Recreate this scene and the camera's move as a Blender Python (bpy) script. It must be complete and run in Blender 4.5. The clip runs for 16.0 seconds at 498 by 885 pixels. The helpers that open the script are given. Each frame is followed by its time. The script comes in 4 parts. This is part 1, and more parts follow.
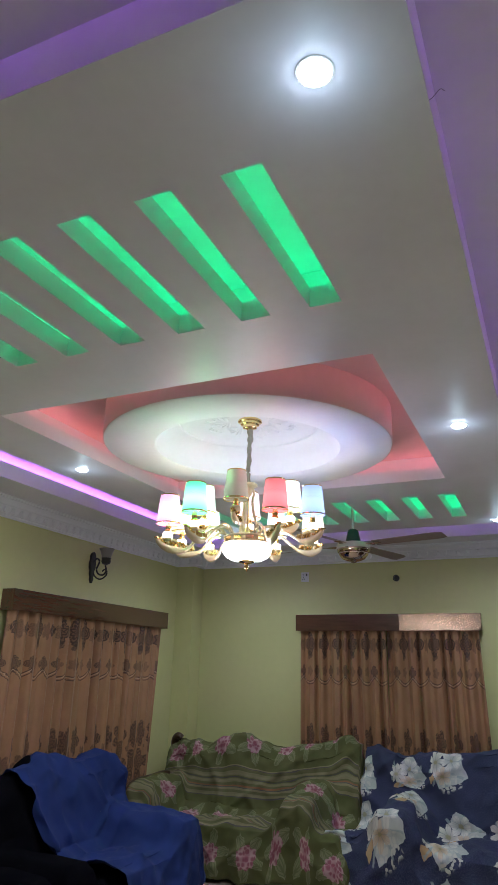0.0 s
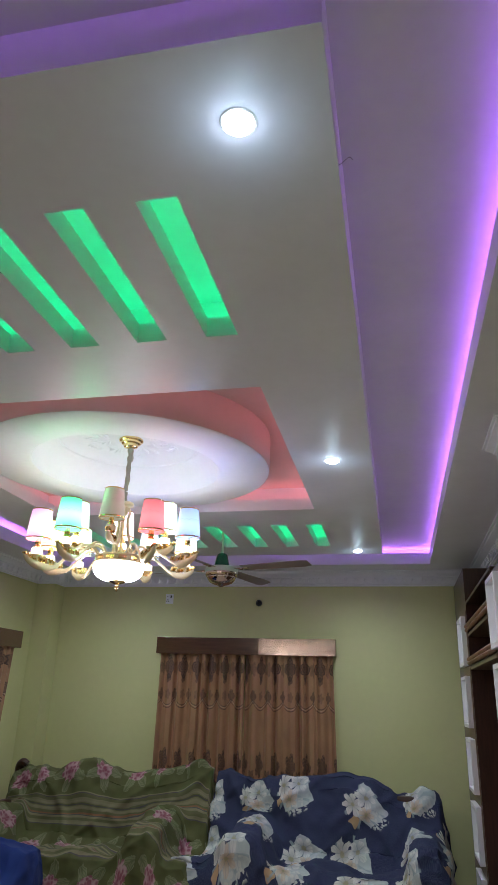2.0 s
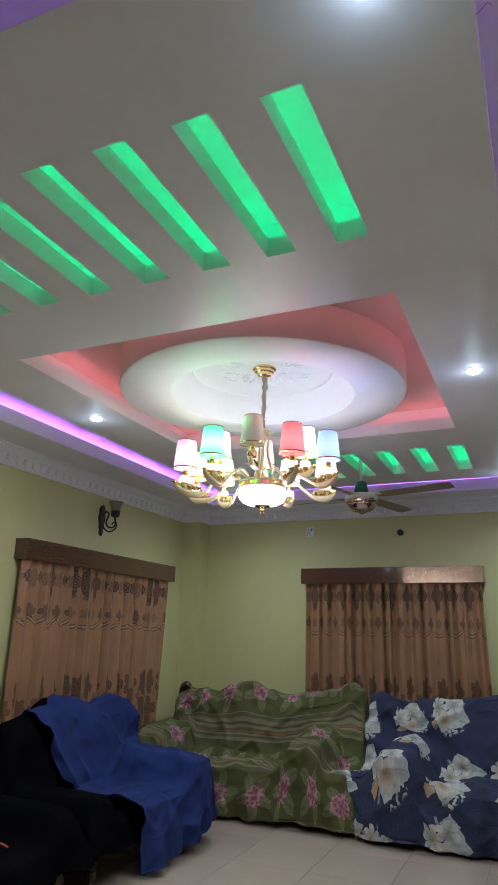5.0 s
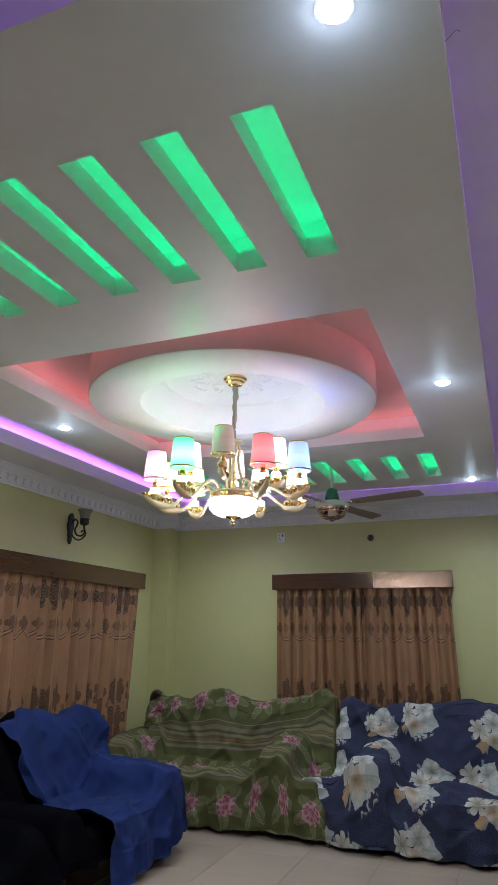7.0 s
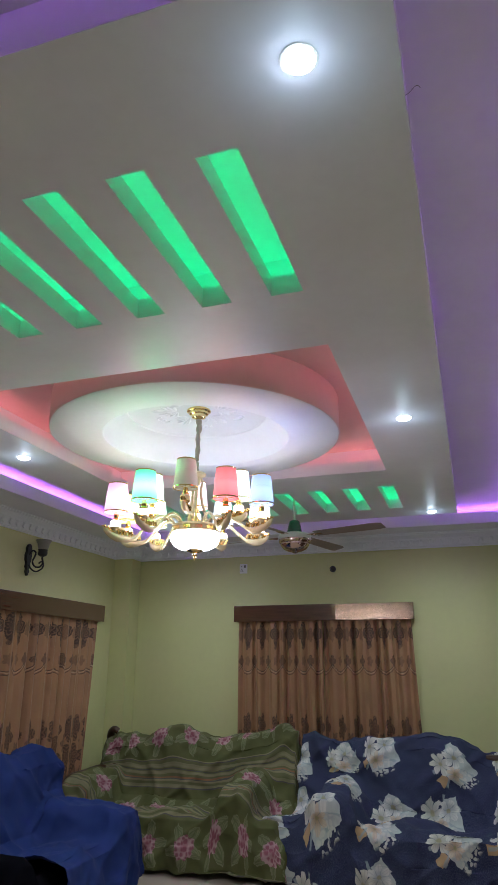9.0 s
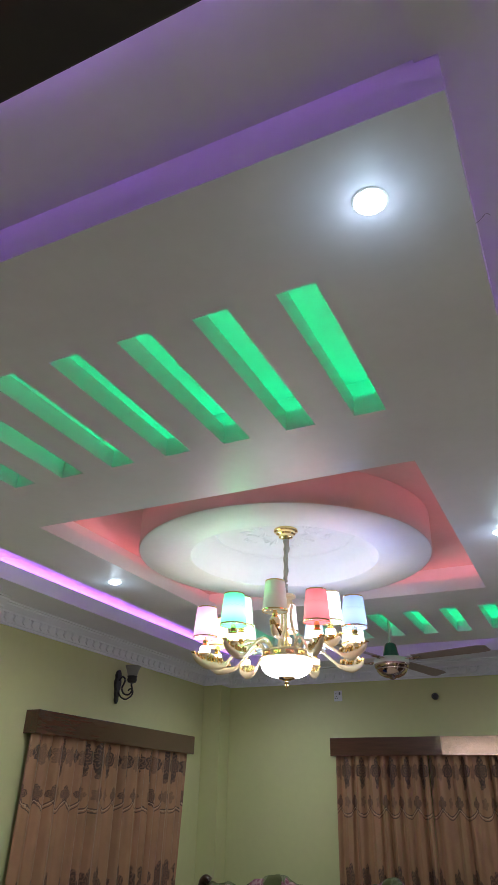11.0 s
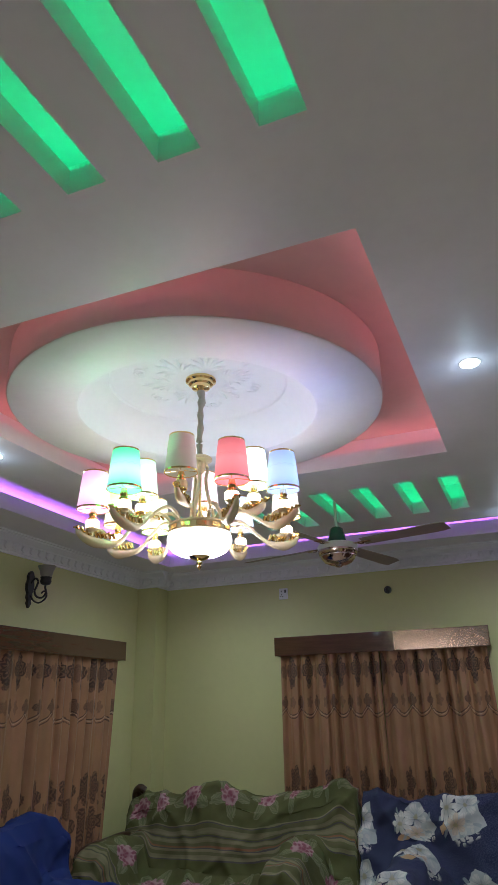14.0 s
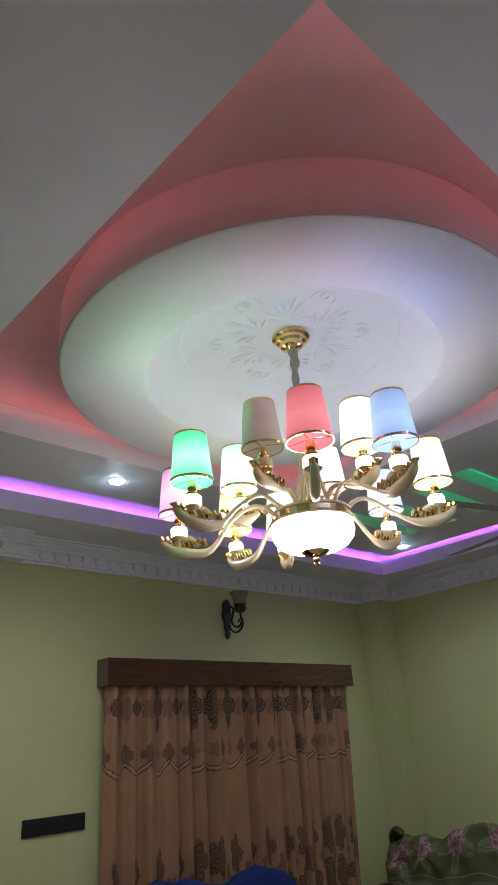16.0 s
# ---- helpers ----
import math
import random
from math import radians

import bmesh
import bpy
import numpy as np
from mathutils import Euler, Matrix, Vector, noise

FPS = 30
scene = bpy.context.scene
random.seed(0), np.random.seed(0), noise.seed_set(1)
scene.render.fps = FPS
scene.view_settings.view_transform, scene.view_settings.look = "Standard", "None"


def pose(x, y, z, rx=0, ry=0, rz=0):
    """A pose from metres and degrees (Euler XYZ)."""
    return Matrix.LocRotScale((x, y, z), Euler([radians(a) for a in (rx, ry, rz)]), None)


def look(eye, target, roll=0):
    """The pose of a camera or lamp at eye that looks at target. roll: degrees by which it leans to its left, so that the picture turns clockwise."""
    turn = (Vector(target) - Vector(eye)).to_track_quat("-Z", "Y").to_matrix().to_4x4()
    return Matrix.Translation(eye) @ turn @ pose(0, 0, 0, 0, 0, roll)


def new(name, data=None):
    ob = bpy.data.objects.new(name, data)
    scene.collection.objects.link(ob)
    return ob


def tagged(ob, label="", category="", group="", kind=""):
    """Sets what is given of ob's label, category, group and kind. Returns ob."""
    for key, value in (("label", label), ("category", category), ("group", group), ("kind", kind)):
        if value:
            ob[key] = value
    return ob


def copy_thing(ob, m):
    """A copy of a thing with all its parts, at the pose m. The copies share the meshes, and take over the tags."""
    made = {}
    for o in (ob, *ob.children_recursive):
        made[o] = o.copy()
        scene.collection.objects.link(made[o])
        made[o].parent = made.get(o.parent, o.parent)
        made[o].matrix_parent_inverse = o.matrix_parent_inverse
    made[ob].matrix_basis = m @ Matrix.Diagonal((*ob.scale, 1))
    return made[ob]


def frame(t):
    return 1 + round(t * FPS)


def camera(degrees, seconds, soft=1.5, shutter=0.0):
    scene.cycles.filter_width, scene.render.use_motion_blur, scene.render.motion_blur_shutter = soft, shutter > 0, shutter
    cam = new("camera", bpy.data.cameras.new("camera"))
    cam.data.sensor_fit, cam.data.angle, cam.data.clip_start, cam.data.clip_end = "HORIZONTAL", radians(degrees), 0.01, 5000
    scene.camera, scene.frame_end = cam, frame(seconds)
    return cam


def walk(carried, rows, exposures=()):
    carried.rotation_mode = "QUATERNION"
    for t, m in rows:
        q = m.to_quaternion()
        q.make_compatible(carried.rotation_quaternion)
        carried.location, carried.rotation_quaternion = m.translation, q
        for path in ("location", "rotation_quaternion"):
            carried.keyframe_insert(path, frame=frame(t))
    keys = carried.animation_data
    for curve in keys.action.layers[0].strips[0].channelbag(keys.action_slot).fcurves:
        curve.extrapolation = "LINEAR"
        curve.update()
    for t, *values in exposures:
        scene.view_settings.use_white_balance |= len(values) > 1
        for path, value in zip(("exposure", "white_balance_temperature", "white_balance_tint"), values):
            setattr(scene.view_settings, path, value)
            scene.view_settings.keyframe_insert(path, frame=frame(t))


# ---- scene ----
cam = camera(41.2, 16.0)
PATH = [
    (0, (0.022, -0.143, 1.794), (-0.761, 1.58, 2.443), 1.4),
    (0.5, (-0.001, -0.188, 1.782), (-0.553, 1.624, 2.424), 1.7),
    (1, (-0.015, -0.202, 1.791), (-0.446, 1.639, 2.442), 1.8),
    (1.5, (-0.007, -0.22, 1.784), (-0.387, 1.625, 2.455), 1.9),
    (2, (-0.024, -0.22, 1.791), (-0.432, 1.602, 2.509), 1.9),
    (2.5, (-0.028, -0.218, 1.783), (-0.535, 1.562, 2.54), 1.6),
    (3, (-0.039, -0.191, 1.731), (-0.468, 1.55, 2.616), -0.3),
    (3.5, (-0.06, -0.172, 1.663), (-0.608, 1.609, 2.388), 1.7),
    (4, (-0.085, -0.17, 1.65), (-0.756, 1.615, 2.252), 2.9),
    (4.2, (-0.092, -0.174, 1.647), (-0.824, 1.599, 2.213), 3.1),
    (6.3, (-0.081, -0.207, 1.694), (-0.87, 1.549, 2.235), 0.5),
    (6.5, (-0.1, -0.182, 1.719), (-0.873, 1.59, 2.231), 0.5),
    (7, (-0.088, -0.192, 1.716), (-0.788, 1.596, 2.275), 0.6),
    (7.5, (-0.099, -0.178, 1.728), (-0.857, 1.607, 2.216), 1.1),
    (8, (-0.109, -0.173, 1.734), (-0.852, 1.618, 2.225), 1.1),
    (8.5, (-0.109, -0.176, 1.744), (-0.783, 1.626, 2.291), 0.9),
    (9, (-0.085, -0.191, 1.752), (-0.674, 1.61, 2.39), 0.2),
    (9.5, (-0.074, -0.25, 1.762), (-0.718, 1.459, 2.577), 2.1),
    (10, (-0.077, -0.277, 1.768), (-0.817, 1.356, 2.655), 3.5),
    (10.2, (-0.077, -0.292, 1.769), (-0.827, 1.304, 2.712), 3.3),
    (12.3, (-0.117, 0.128, 1.782), (-0.893, 1.706, 2.734), 0.3),
    (12.5, (-0.114, 0.179, 1.748), (-0.87, 1.82, 2.608), 0.3),
    (13, (-0.21, 0.377, 1.738), (-0.844, 2.114, 2.5), -0.4),
    (13.5, (-0.306, 0.591, 1.762), (-0.886, 2.346, 2.526), -1.3),
    (14, (-0.274, 0.847, 1.767), (-0.983, 2.563, 2.509), -1.2),
    (14.5, (-0.254, 1.079, 1.764), (-1.011, 2.784, 2.485), 0.3),
    (15, (-0.33, 1.328, 1.772), (-1.085, 3.005, 2.558), 0.0),
    (15.5, (-0.333, 1.533, 1.769), (-1.361, 3.063, 2.544), -2.1),
    (16, (-0.141, 1.793, 1.807), (-1.437, 3.071, 2.636), -4.5),
]
walk(cam, [(t, look(eye, target, roll)) for t, eye, target, roll in PATH], [(0, 0.62), (10.2, 0.62), (12.5, 0.50), (14.5, 0.30), (16, 0.02)])

# ---- light ----
world = bpy.data.worlds.new("night")
scene.world = world
world.use_nodes = True
world.node_tree.nodes["Background"].inputs[0].default_value = (0.30, 0.34, 0.45, 1)
world.node_tree.nodes["Background"].inputs[1].default_value = 0.02


# ---- materials ----
def nodes_of(m):
    m.use_nodes = True
    return m.node_tree.nodes, m.node_tree.links, m.node_tree.nodes["Principled BSDF"]


def paint(name, color, rough=0.6, metal=0.0, vary=0.12, grain=40.0, bump=0.05, broad=2.5, stretch=(1, 1, 1), coat=0.0, rand=0.0):
    """A surface with variation at two scales and fine relief."""
    m = bpy.data.materials.new(name)
    n, l, p = nodes_of(m)
    co = n.new("ShaderNodeTexCoord")
    mp = n.new("ShaderNodeMapping")
    mp.inputs["Scale"].default_value = stretch
    l.new(co.outputs["Object"], mp.inputs["Vector"])
    a = n.new("ShaderNodeTexNoise")
    a.inputs["Scale"].default_value, a.inputs["Detail"].default_value = broad, 5
    b = n.new("ShaderNodeTexNoise")
    b.inputs["Scale"].default_value, b.inputs["Detail"].default_value = grain, 6
    l.new(mp.outputs[0], a.inputs["Vector"])
    l.new(mp.outputs[0], b.inputs["Vector"])
    mix = n.new("ShaderNodeMath")
    mix.operation = "MULTIPLY_ADD"
    mix.inputs[1].default_value = 0.45
    l.new(b.outputs["Fac"], mix.inputs[0])
    l.new(a.outputs["Fac"], mix.inputs[2])
    ramp = n.new("ShaderNodeMapRange")
    ramp.inputs["From Min"].default_value, ramp.inputs["From Max"].default_value = 0.4, 1.05
    ramp.inputs["To Min"].default_value, ramp.inputs["To Max"].default_value = 1 - vary, 1 + vary
    l.new(mix.outputs[0], ramp.inputs["Value"])
    scale = ramp.outputs[0]
    if rand:
        info = n.new("ShaderNodeObjectInfo")
        rr = n.new("ShaderNodeMapRange")
        rr.inputs["To Min"].default_value, rr.inputs["To Max"].default_value = 1 - rand, 1 + rand
        l.new(info.outputs["Random"], rr.inputs["Value"])
        mm = n.new("ShaderNodeMath")
        mm.operation = "MULTIPLY"
        l.new(scale, mm.inputs[0])
        l.new(rr.outputs[0], mm.inputs[1])
        scale = mm.outputs[0]
    v = n.new("ShaderNodeVectorMath")
    v.operation = "SCALE"
    v.inputs[0].default_value = color
    l.new(scale, v.inputs["Scale"])
    l.new(v.outputs[0], p.inputs["Base Color"])
    p.inputs["Roughness"].default_value, p.inputs["Metallic"].default_value = rough, metal
    p.inputs["Coat Weight"].default_value, p.inputs["Coat Roughness"].default_value = coat, 0.06
    if bump:
        bp = n.new("ShaderNodeBump")
        bp.inputs["Strength"].default_value, bp.inputs["Distance"].default_value = bump, 0.01
        l.new(b.outputs["Fac"], bp.inputs["Height"])
        l.new(bp.outputs[0], p.inputs["Normal"])
    return m


def glow(name, color, strength, base=(0.8, 0.8, 0.8), rough=0.5):
    m = bpy.data.materials.new(name)
    n, l, p = nodes_of(m)
    p.inputs["Base Color"].default_value = (*base, 1)
    p.inputs["Roughness"].default_value = rough
    p.inputs["Emission Color"].default_value = (*color, 1)
    p.inputs["Emission Strength"].default_value = strength
    return m


class Maths:
    """Short spelling for chains of math nodes."""

    def __init__(self, m):
        self.n, self.l, self.p = nodes_of(m)

    def f(self, op, *args):
        q = self.n.new("ShaderNodeMath")
        q.operation = op
        for k, a in enumerate(args):
            if isinstance(a, (int, float)):
                q.inputs[k].default_value = a
            else:
                self.l.new(a, q.inputs[k])
        return q.outputs[0]

    def step(self, x, lo, hi):
        q = self.n.new("ShaderNodeMapRange")
        q.interpolation_type = "SMOOTHSTEP"
        q.inputs["From Min"].default_value, q.inputs["From Max"].default_value = lo, hi
        self.l.new(x, q.inputs["Value"])
        return q.outputs[0]

    def noise(self, vec, scale, detail=4):
        q = self.n.new("ShaderNodeTexNoise")
        q.inputs["Scale"].default_value, q.inputs["Detail"].default_value = scale, detail
        self.l.new(vec, q.inputs["Vector"])
        return q.outputs["Fac"]

    def mix(self, fac, a, b):
        q = self.n.new("ShaderNodeMix")
        q.data_type = "RGBA"
        for sock, val in ((q.inputs[0], fac), (q.inputs[6], a), (q.inputs[7], b)):
            if isinstance(val, (int, float)):
                sock.default_value = val
            elif isinstance(val, tuple):
                sock.default_value = (*val, 1)
            else:
                self.l.new(val, sock)
        return q.outputs[2]

    def uv(self):
        q = self.n.new("ShaderNodeUVMap")
        q.uv_map = "cloth"
        s = self.n.new("ShaderNodeSeparateXYZ")
        self.l.new(q.outputs[0], s.inputs[0])
        return q.outputs[0], s.outputs[0], s.outputs[1]

    def cells(self, vec, scale, random=1.0):
        """Cells with a centre each: distance, angle round the centre and a random colour."""
        q = self.n.new("ShaderNodeTexVoronoi")
        q.voronoi_dimensions = "2D"
        q.inputs["Scale"].default_value, q.inputs["Randomness"].default_value = scale, random
        self.l.new(vec, q.inputs["Vector"])
        d = self.n.new("ShaderNodeVectorMath")
        d.operation = "SUBTRACT"
        self.l.new(vec, d.inputs[0])
        self.l.new(q.outputs["Position"], d.inputs[1])
        s = self.n.new("ShaderNodeSeparateXYZ")
        self.l.new(d.outputs[0], s.inputs[0])
        c = self.n.new("ShaderNodeSeparateColor")
        self.l.new(q.outputs["Color"], c.inputs[0])
        r = self.f("SQRT", self.f("ADD", self.f("MULTIPLY", s.outputs[0], s.outputs[0]), self.f("MULTIPLY", s.outputs[1], s.outputs[1])))
        a = self.f("ARCTAN2", s.outputs[1], s.outputs[0])
        return r, a, s.outputs[0], s.outputs[1], c.outputs[0], c.outputs[1]

    def relief(self, height, strength, distance=0.01):
        q = self.n.new("ShaderNodeBump")
        q.inputs["Strength"].default_value, q.inputs["Distance"].default_value = strength, distance
        self.l.new(height, q.inputs["Height"])
        self.l.new(q.outputs[0], self.p.inputs["Normal"])


def weave(k, uv, color, rough=0.85, sheen=0.02):
    """Colour with worn shading at two scales, and a woven relief."""
    w = k.step(k.noise(uv, 4.0), 0.2, 0.8)
    g = k.noise(uv, 260.0, 2)
    c = k.mix(k.f("MULTIPLY", w, 0.18), color, (0.02, 0.02, 0.02))
    c = k.mix(k.f("MULTIPLY", g, 0.30), c, k.mix(0.5, c, (0.0, 0.0, 0.0)))
    k.l.new(c, k.p.inputs["Base Color"])
    k.p.inputs["Roughness"].default_value = rough
    k.p.inputs["Sheen Weight"].default_value = sheen
    k.p.inputs["Specular IOR Level"].default_value = 0.4 if rough < 0.5 else 0.08 if rough < 0.95 else 0.0
    k.relief(g, 0.25, 0.004)


def floral_blue():
    """Mottled denim blue with bouquets: a pale square, two blooms, a tan tag and small sprigs."""
    m = bpy.data.materials.new("navy_floral_cloth")
    k = Maths(m)
    uv, u, v = k.uv()
    warp = k.n.new("ShaderNodeVectorMath")
    warp.operation = "MULTIPLY_ADD"
    nz = k.n.new("ShaderNodeTexNoise")
    nz.inputs["Scale"].default_value = 9.0
    k.l.new(uv, nz.inputs["Vector"])
    k.l.new(nz.outputs["Color"], warp.inputs[0])
    warp.inputs[1].default_value = (0.035, 0.035, 0)
    k.l.new(uv, warp.inputs[2])
    vec = warp.outputs[0]
    r, a, dx, dy, ra, rb = k.cells(vec, 1.72, 0.50)
    # each bouquet is turned a little its own way
    tilt = k.f("MULTIPLY_ADD", ra, 1.5, -0.3)
    ct, st = k.f("COSINE", tilt), k.f("SINE", tilt)
    px = k.f("ADD", k.f("MULTIPLY", dx, ct), k.f("MULTIPLY", dy, st))
    py = k.f("SUBTRACT", k.f("MULTIPLY", dy, ct), k.f("MULTIPLY", dx, st))

    def square(cx, cy, hx, hy):
        q = k.f("MAXIMUM", k.f("SUBTRACT", k.f("ABSOLUTE", k.f("SUBTRACT", px, cx)), hx), k.f("SUBTRACT", k.f("ABSOLUTE", k.f("SUBTRACT", py, cy)), hy))
        return k.f("SUBTRACT", 1.0, k.step(q, -0.002, 0.003))

    def bloom(cx, cy, size, petals, turn):
        x, y = k.f("SUBTRACT", px, cx), k.f("SUBTRACT", py, cy)
        rr = k.f("SQRT", k.f("ADD", k.f("MULTIPLY", x, x), k.f("MULTIPLY", y, y)))
        an = k.f("ADD", k.f("ARCTAN2", y, x), turn)
        pet = k.f("POWER", k.f("ABSOLUTE", k.f("COSINE", k.f("MULTIPLY", an, petals / 2))), 0.6)
        edge = k.f("MULTIPLY_ADD", pet, size * 0.55, size * 0.45)
        edge = k.f("MULTIPLY_ADD", k.noise(uv, 38.0, 2), size * 0.35, k.f("SUBTRACT", edge, size * 0.17))
        mask = k.f("SUBTRACT", 1.0, k.step(k.f("SUBTRACT", rr, edge), -0.004, 0.004))
        line = k.step(k.f("SINE", k.f("MULTIPLY", an, petals * 4.0)), 0.2, 1.0)
        gap = k.f("SUBTRACT", 1.0, k.step(pet, 0.25, 0.6))
        heart = k.f("SUBTRACT", 1.0, k.step(rr, size * 0.14, size * 0.26))
        return mask, k.f("DIVIDE", rr, size), line, gap, heart

    c = k.mix(k.f("MULTIPLY_ADD", k.step(k.noise(uv, 120.0, 3), 0.35, 0.75), 0.65, k.f("MULTIPLY", k.noise(uv, 9.0), 0.35)), (0.020, 0.025, 0.066), (0.082, 0.094, 0.165))
    sheen = k.mix(k.noise(uv, 30.0, 3), (0.40, 0.44, 0.44), (0.56, 0.59, 0.57))
    c = k.mix(square(0.03, -0.075, 0.135, 0.085), c, sheen)
    c = k.mix(square(0.125, 0.075, 0.055, 0.065), c, sheen)
    c = k.mix(square(-0.155, -0.02, 0.045, 0.040), c, (0.50, 0.33, 0.19))
    # long thin leaves that fan out of the bouquet
    spear = k.f("MULTIPLY", k.step(k.f("COSINE", k.f("MULTIPLY_ADD", a, 7.0, k.f("MULTIPLY", rb, 6.0))), 0.80, 0.92), k.f("MULTIPLY", k.step(r, 0.06, 0.09), k.f("SUBTRACT", 1.0, k.step(r, 0.185, 0.20))))
    c = k.mix(k.f("MULTIPLY", spear, 0.75), c, (0.33, 0.39, 0.40))
    # sprigs of tiny blossoms under it
    r2, a2, _, _, rc, _ = k.cells(vec, 30.0, 0.8)
    low = k.f("MULTIPLY", k.f("SUBTRACT", 1.0, k.step(k.f("ABSOLUTE", px), 0.075, 0.10)), k.f("MULTIPLY", k.step(k.f("MULTIPLY", py, -1.0), 0.06, 0.09), k.f("SUBTRACT", 1.0, k.step(k.f("MULTIPLY", py, -1.0), 0.20, 0.23))))
    sprig = k.f("MULTIPLY", k.f("SUBTRACT", 1.0, k.step(r2, 0.011, 0.015)), low)
    c = k.mix(k.f("MULTIPLY", sprig, 0.9), c, (0.60, 0.60, 0.55))
    for cx, cy, size, petals, turn, pale, deep in ((-0.055, 0.085, 0.105, 7, 0.3, (0.66, 0.64, 0.58), (0.42, 0.40, 0.36)), (0.085, 0.045, 0.095, 6, 1.1, (0.68, 0.67, 0.63), (0.40, 0.42, 0.42)), (-0.03, -0.05, 0.075, 6, 0.0, (0.62, 0.52, 0.42), (0.45, 0.33, 0.22))):
        mask, rr, line, gap, heart = bloom(cx, cy, size, petals, turn)
        tone = k.mix(k.step(rr, 0.15, 0.9), deep, pale)
        tone = k.mix(k.f("MULTIPLY", line, 0.28), tone, (0.30, 0.33, 0.35))
        tone = k.mix(k.f("MULTIPLY", gap, 0.45), tone, (0.16, 0.19, 0.24))
        tone = k.mix(k.f("MULTIPLY", heart, 0.75), tone, (0.30, 0.27, 0.14))
        c = k.mix(mask, c, tone)
    weave(k, uv, c)
    return m


def floral_green():
    """Olive cloth with bands of cream and dark stripes, and rows of pink roses among pale leaves between them."""
    m = bpy.data.materials.new("green_floral_cloth")
    k = Maths(m)
    uv, u, v = k.uv()
    PERIOD, BAND = 0.74, 0.29
    wob = k.f("ADD", k.f("MULTIPLY_ADD", k.noise(uv, 1.1, 1), 0.10, v), k.f("MULTIPLY", u, -0.055))
    row = k.f("DIVIDE", k.f("SUBTRACT", wob, 0.36), PERIOD)
    s = k.f("MULTIPLY", k.f("FRACT", row), PERIOD)
    rowid = k.f("FLOOR", row)
    band = k.f("SUBTRACT", 1.0, k.step(s, BAND, BAND + 0.004))
    base = k.mix(k.noise(uv, 7.0), (0.085, 0.092, 0.034), (0.132, 0.136, 0.056))
    wide = k.step(k.f("SINE", k.f("MULTIPLY", s, 93.0)), -0.3, 0.1)
    thin = k.step(k.f("SINE", k.f("MULTIPLY", s, 279.0)), 0.0, 0.5)
    stripe = k.mix(wide, (0.125, 0.125, 0.058), (0.235, 0.212, 0.125))
    stripe = k.mix(k.f("MULTIPLY", thin, 0.25), stripe, (0.13, 0.12, 0.07))
    dark = k.step(k.f("SINE", k.f("MULTIPLY_ADD", s, 70.0, 1.2)), 0.90, 0.97)
    stripe = k.mix(k.f("MULTIPLY", dark, 0.8), stripe, (0.075, 0.065, 0.085))
    rust = k.step(k.f("SINE", k.f("MULTIPLY_ADD", s, 23.3, -1.0)), 0.985, 0.995)
    stripe = k.mix(k.f("MULTIPLY", rust, 0.7), stripe, (0.30, 0.12, 0.07))
    c = k.mix(band, base, stripe)
    # roses in the plain bands, one every 0.36 m, each row shifted
    cell = k.f("ADD", k.f("DIVIDE", u, 0.36), k.f("MULTIPLY", rowid, 0.43))
    cid = k.f("FLOOR", cell)
    jit = k.f("SINE", k.f("ADD", k.f("MULTIPLY", cid, 12.9), k.f("MULTIPLY", rowid, 7.7)))
    x = k.f("SUBTRACT", k.f("MULTIPLY", k.f("SUBTRACT", k.f("FRACT", cell), 0.5), 0.36), k.f("MULTIPLY", jit, 0.035))
    y = k.f("ADD", k.f("SUBTRACT", s, BAND + (PERIOD - BAND) / 2), k.f("MULTIPLY", jit, 0.045))
    nse = k.f("MULTIPLY_ADD", k.noise(uv, 24.0, 3), 0.07, -0.035)
    r = k.f("SQRT", k.f("ADD", k.f("MULTIPLY", x, x), k.f("MULTIPLY", y, y)))
    a = k.f("ADD", k.f("ARCTAN2", y, x), k.f("MULTIPLY", jit, 1.5))
    # leaves: pointed, pale-edged, with dark veins
    lob = k.f("POWER", k.f("ABSOLUTE", k.f("COSINE", k.f("MULTIPLY", a, 2.5))), 2.2)
    ledge = k.f("ADD", k.f("MULTIPLY_ADD", lob, 0.120, 0.075), nse)
    din = k.f("SUBTRACT", ledge, r)
    leaf = k.step(din, -0.003, 0.003)
    rim = k.f("SUBTRACT", 1.0, k.step(din, 0.008, 0.014))
    spine = k.f("SUBTRACT", 1.0, k.step(k.f("ABSOLUTE", k.f("SINE", k.f("MULTIPLY", a, 2.5))), 0.05, 0.16))
    vein = k.step(k.f("SINE", k.f("ADD", k.f("MULTIPLY", r, 200.0), k.f("MULTIPLY", k.f("ABSOLUTE", k.f("SINE", k.f("MULTIPLY", a, 2.5))), 20.0))), 0.1, 0.9)
    lc = k.mix(k.f("MULTIPLY", k.f("MAXIMUM", vein, spine), 0.55), (0.215, 0.225, 0.125), (0.080, 0.092, 0.036))
    lc = k.mix(k.f("MULTIPLY", rim, 0.35), lc, (0.300, 0.295, 0.190))
    c = k.mix(k.f("MULTIPLY", leaf, 0.85), c, lc)
    # rose: a ruffled outline filled with small overlapping petals, deeper towards its heart
    ruf = k.f("ABSOLUTE", k.f("COSINE", k.f("MULTIPLY_ADD", a, 4.5, k.f("MULTIPLY", r, 16.0))))
    fe = k.f("ADD", k.f("MULTIPLY_ADD", jit, 0.014, k.f("MULTIPLY_ADD", ruf, 0.016, 0.072)), k.f("MULTIPLY", nse, 1.1))
    rose = k.f("SUBTRACT", 1.0, k.step(k.f("SUBTRACT", r, fe), -0.003, 0.003))
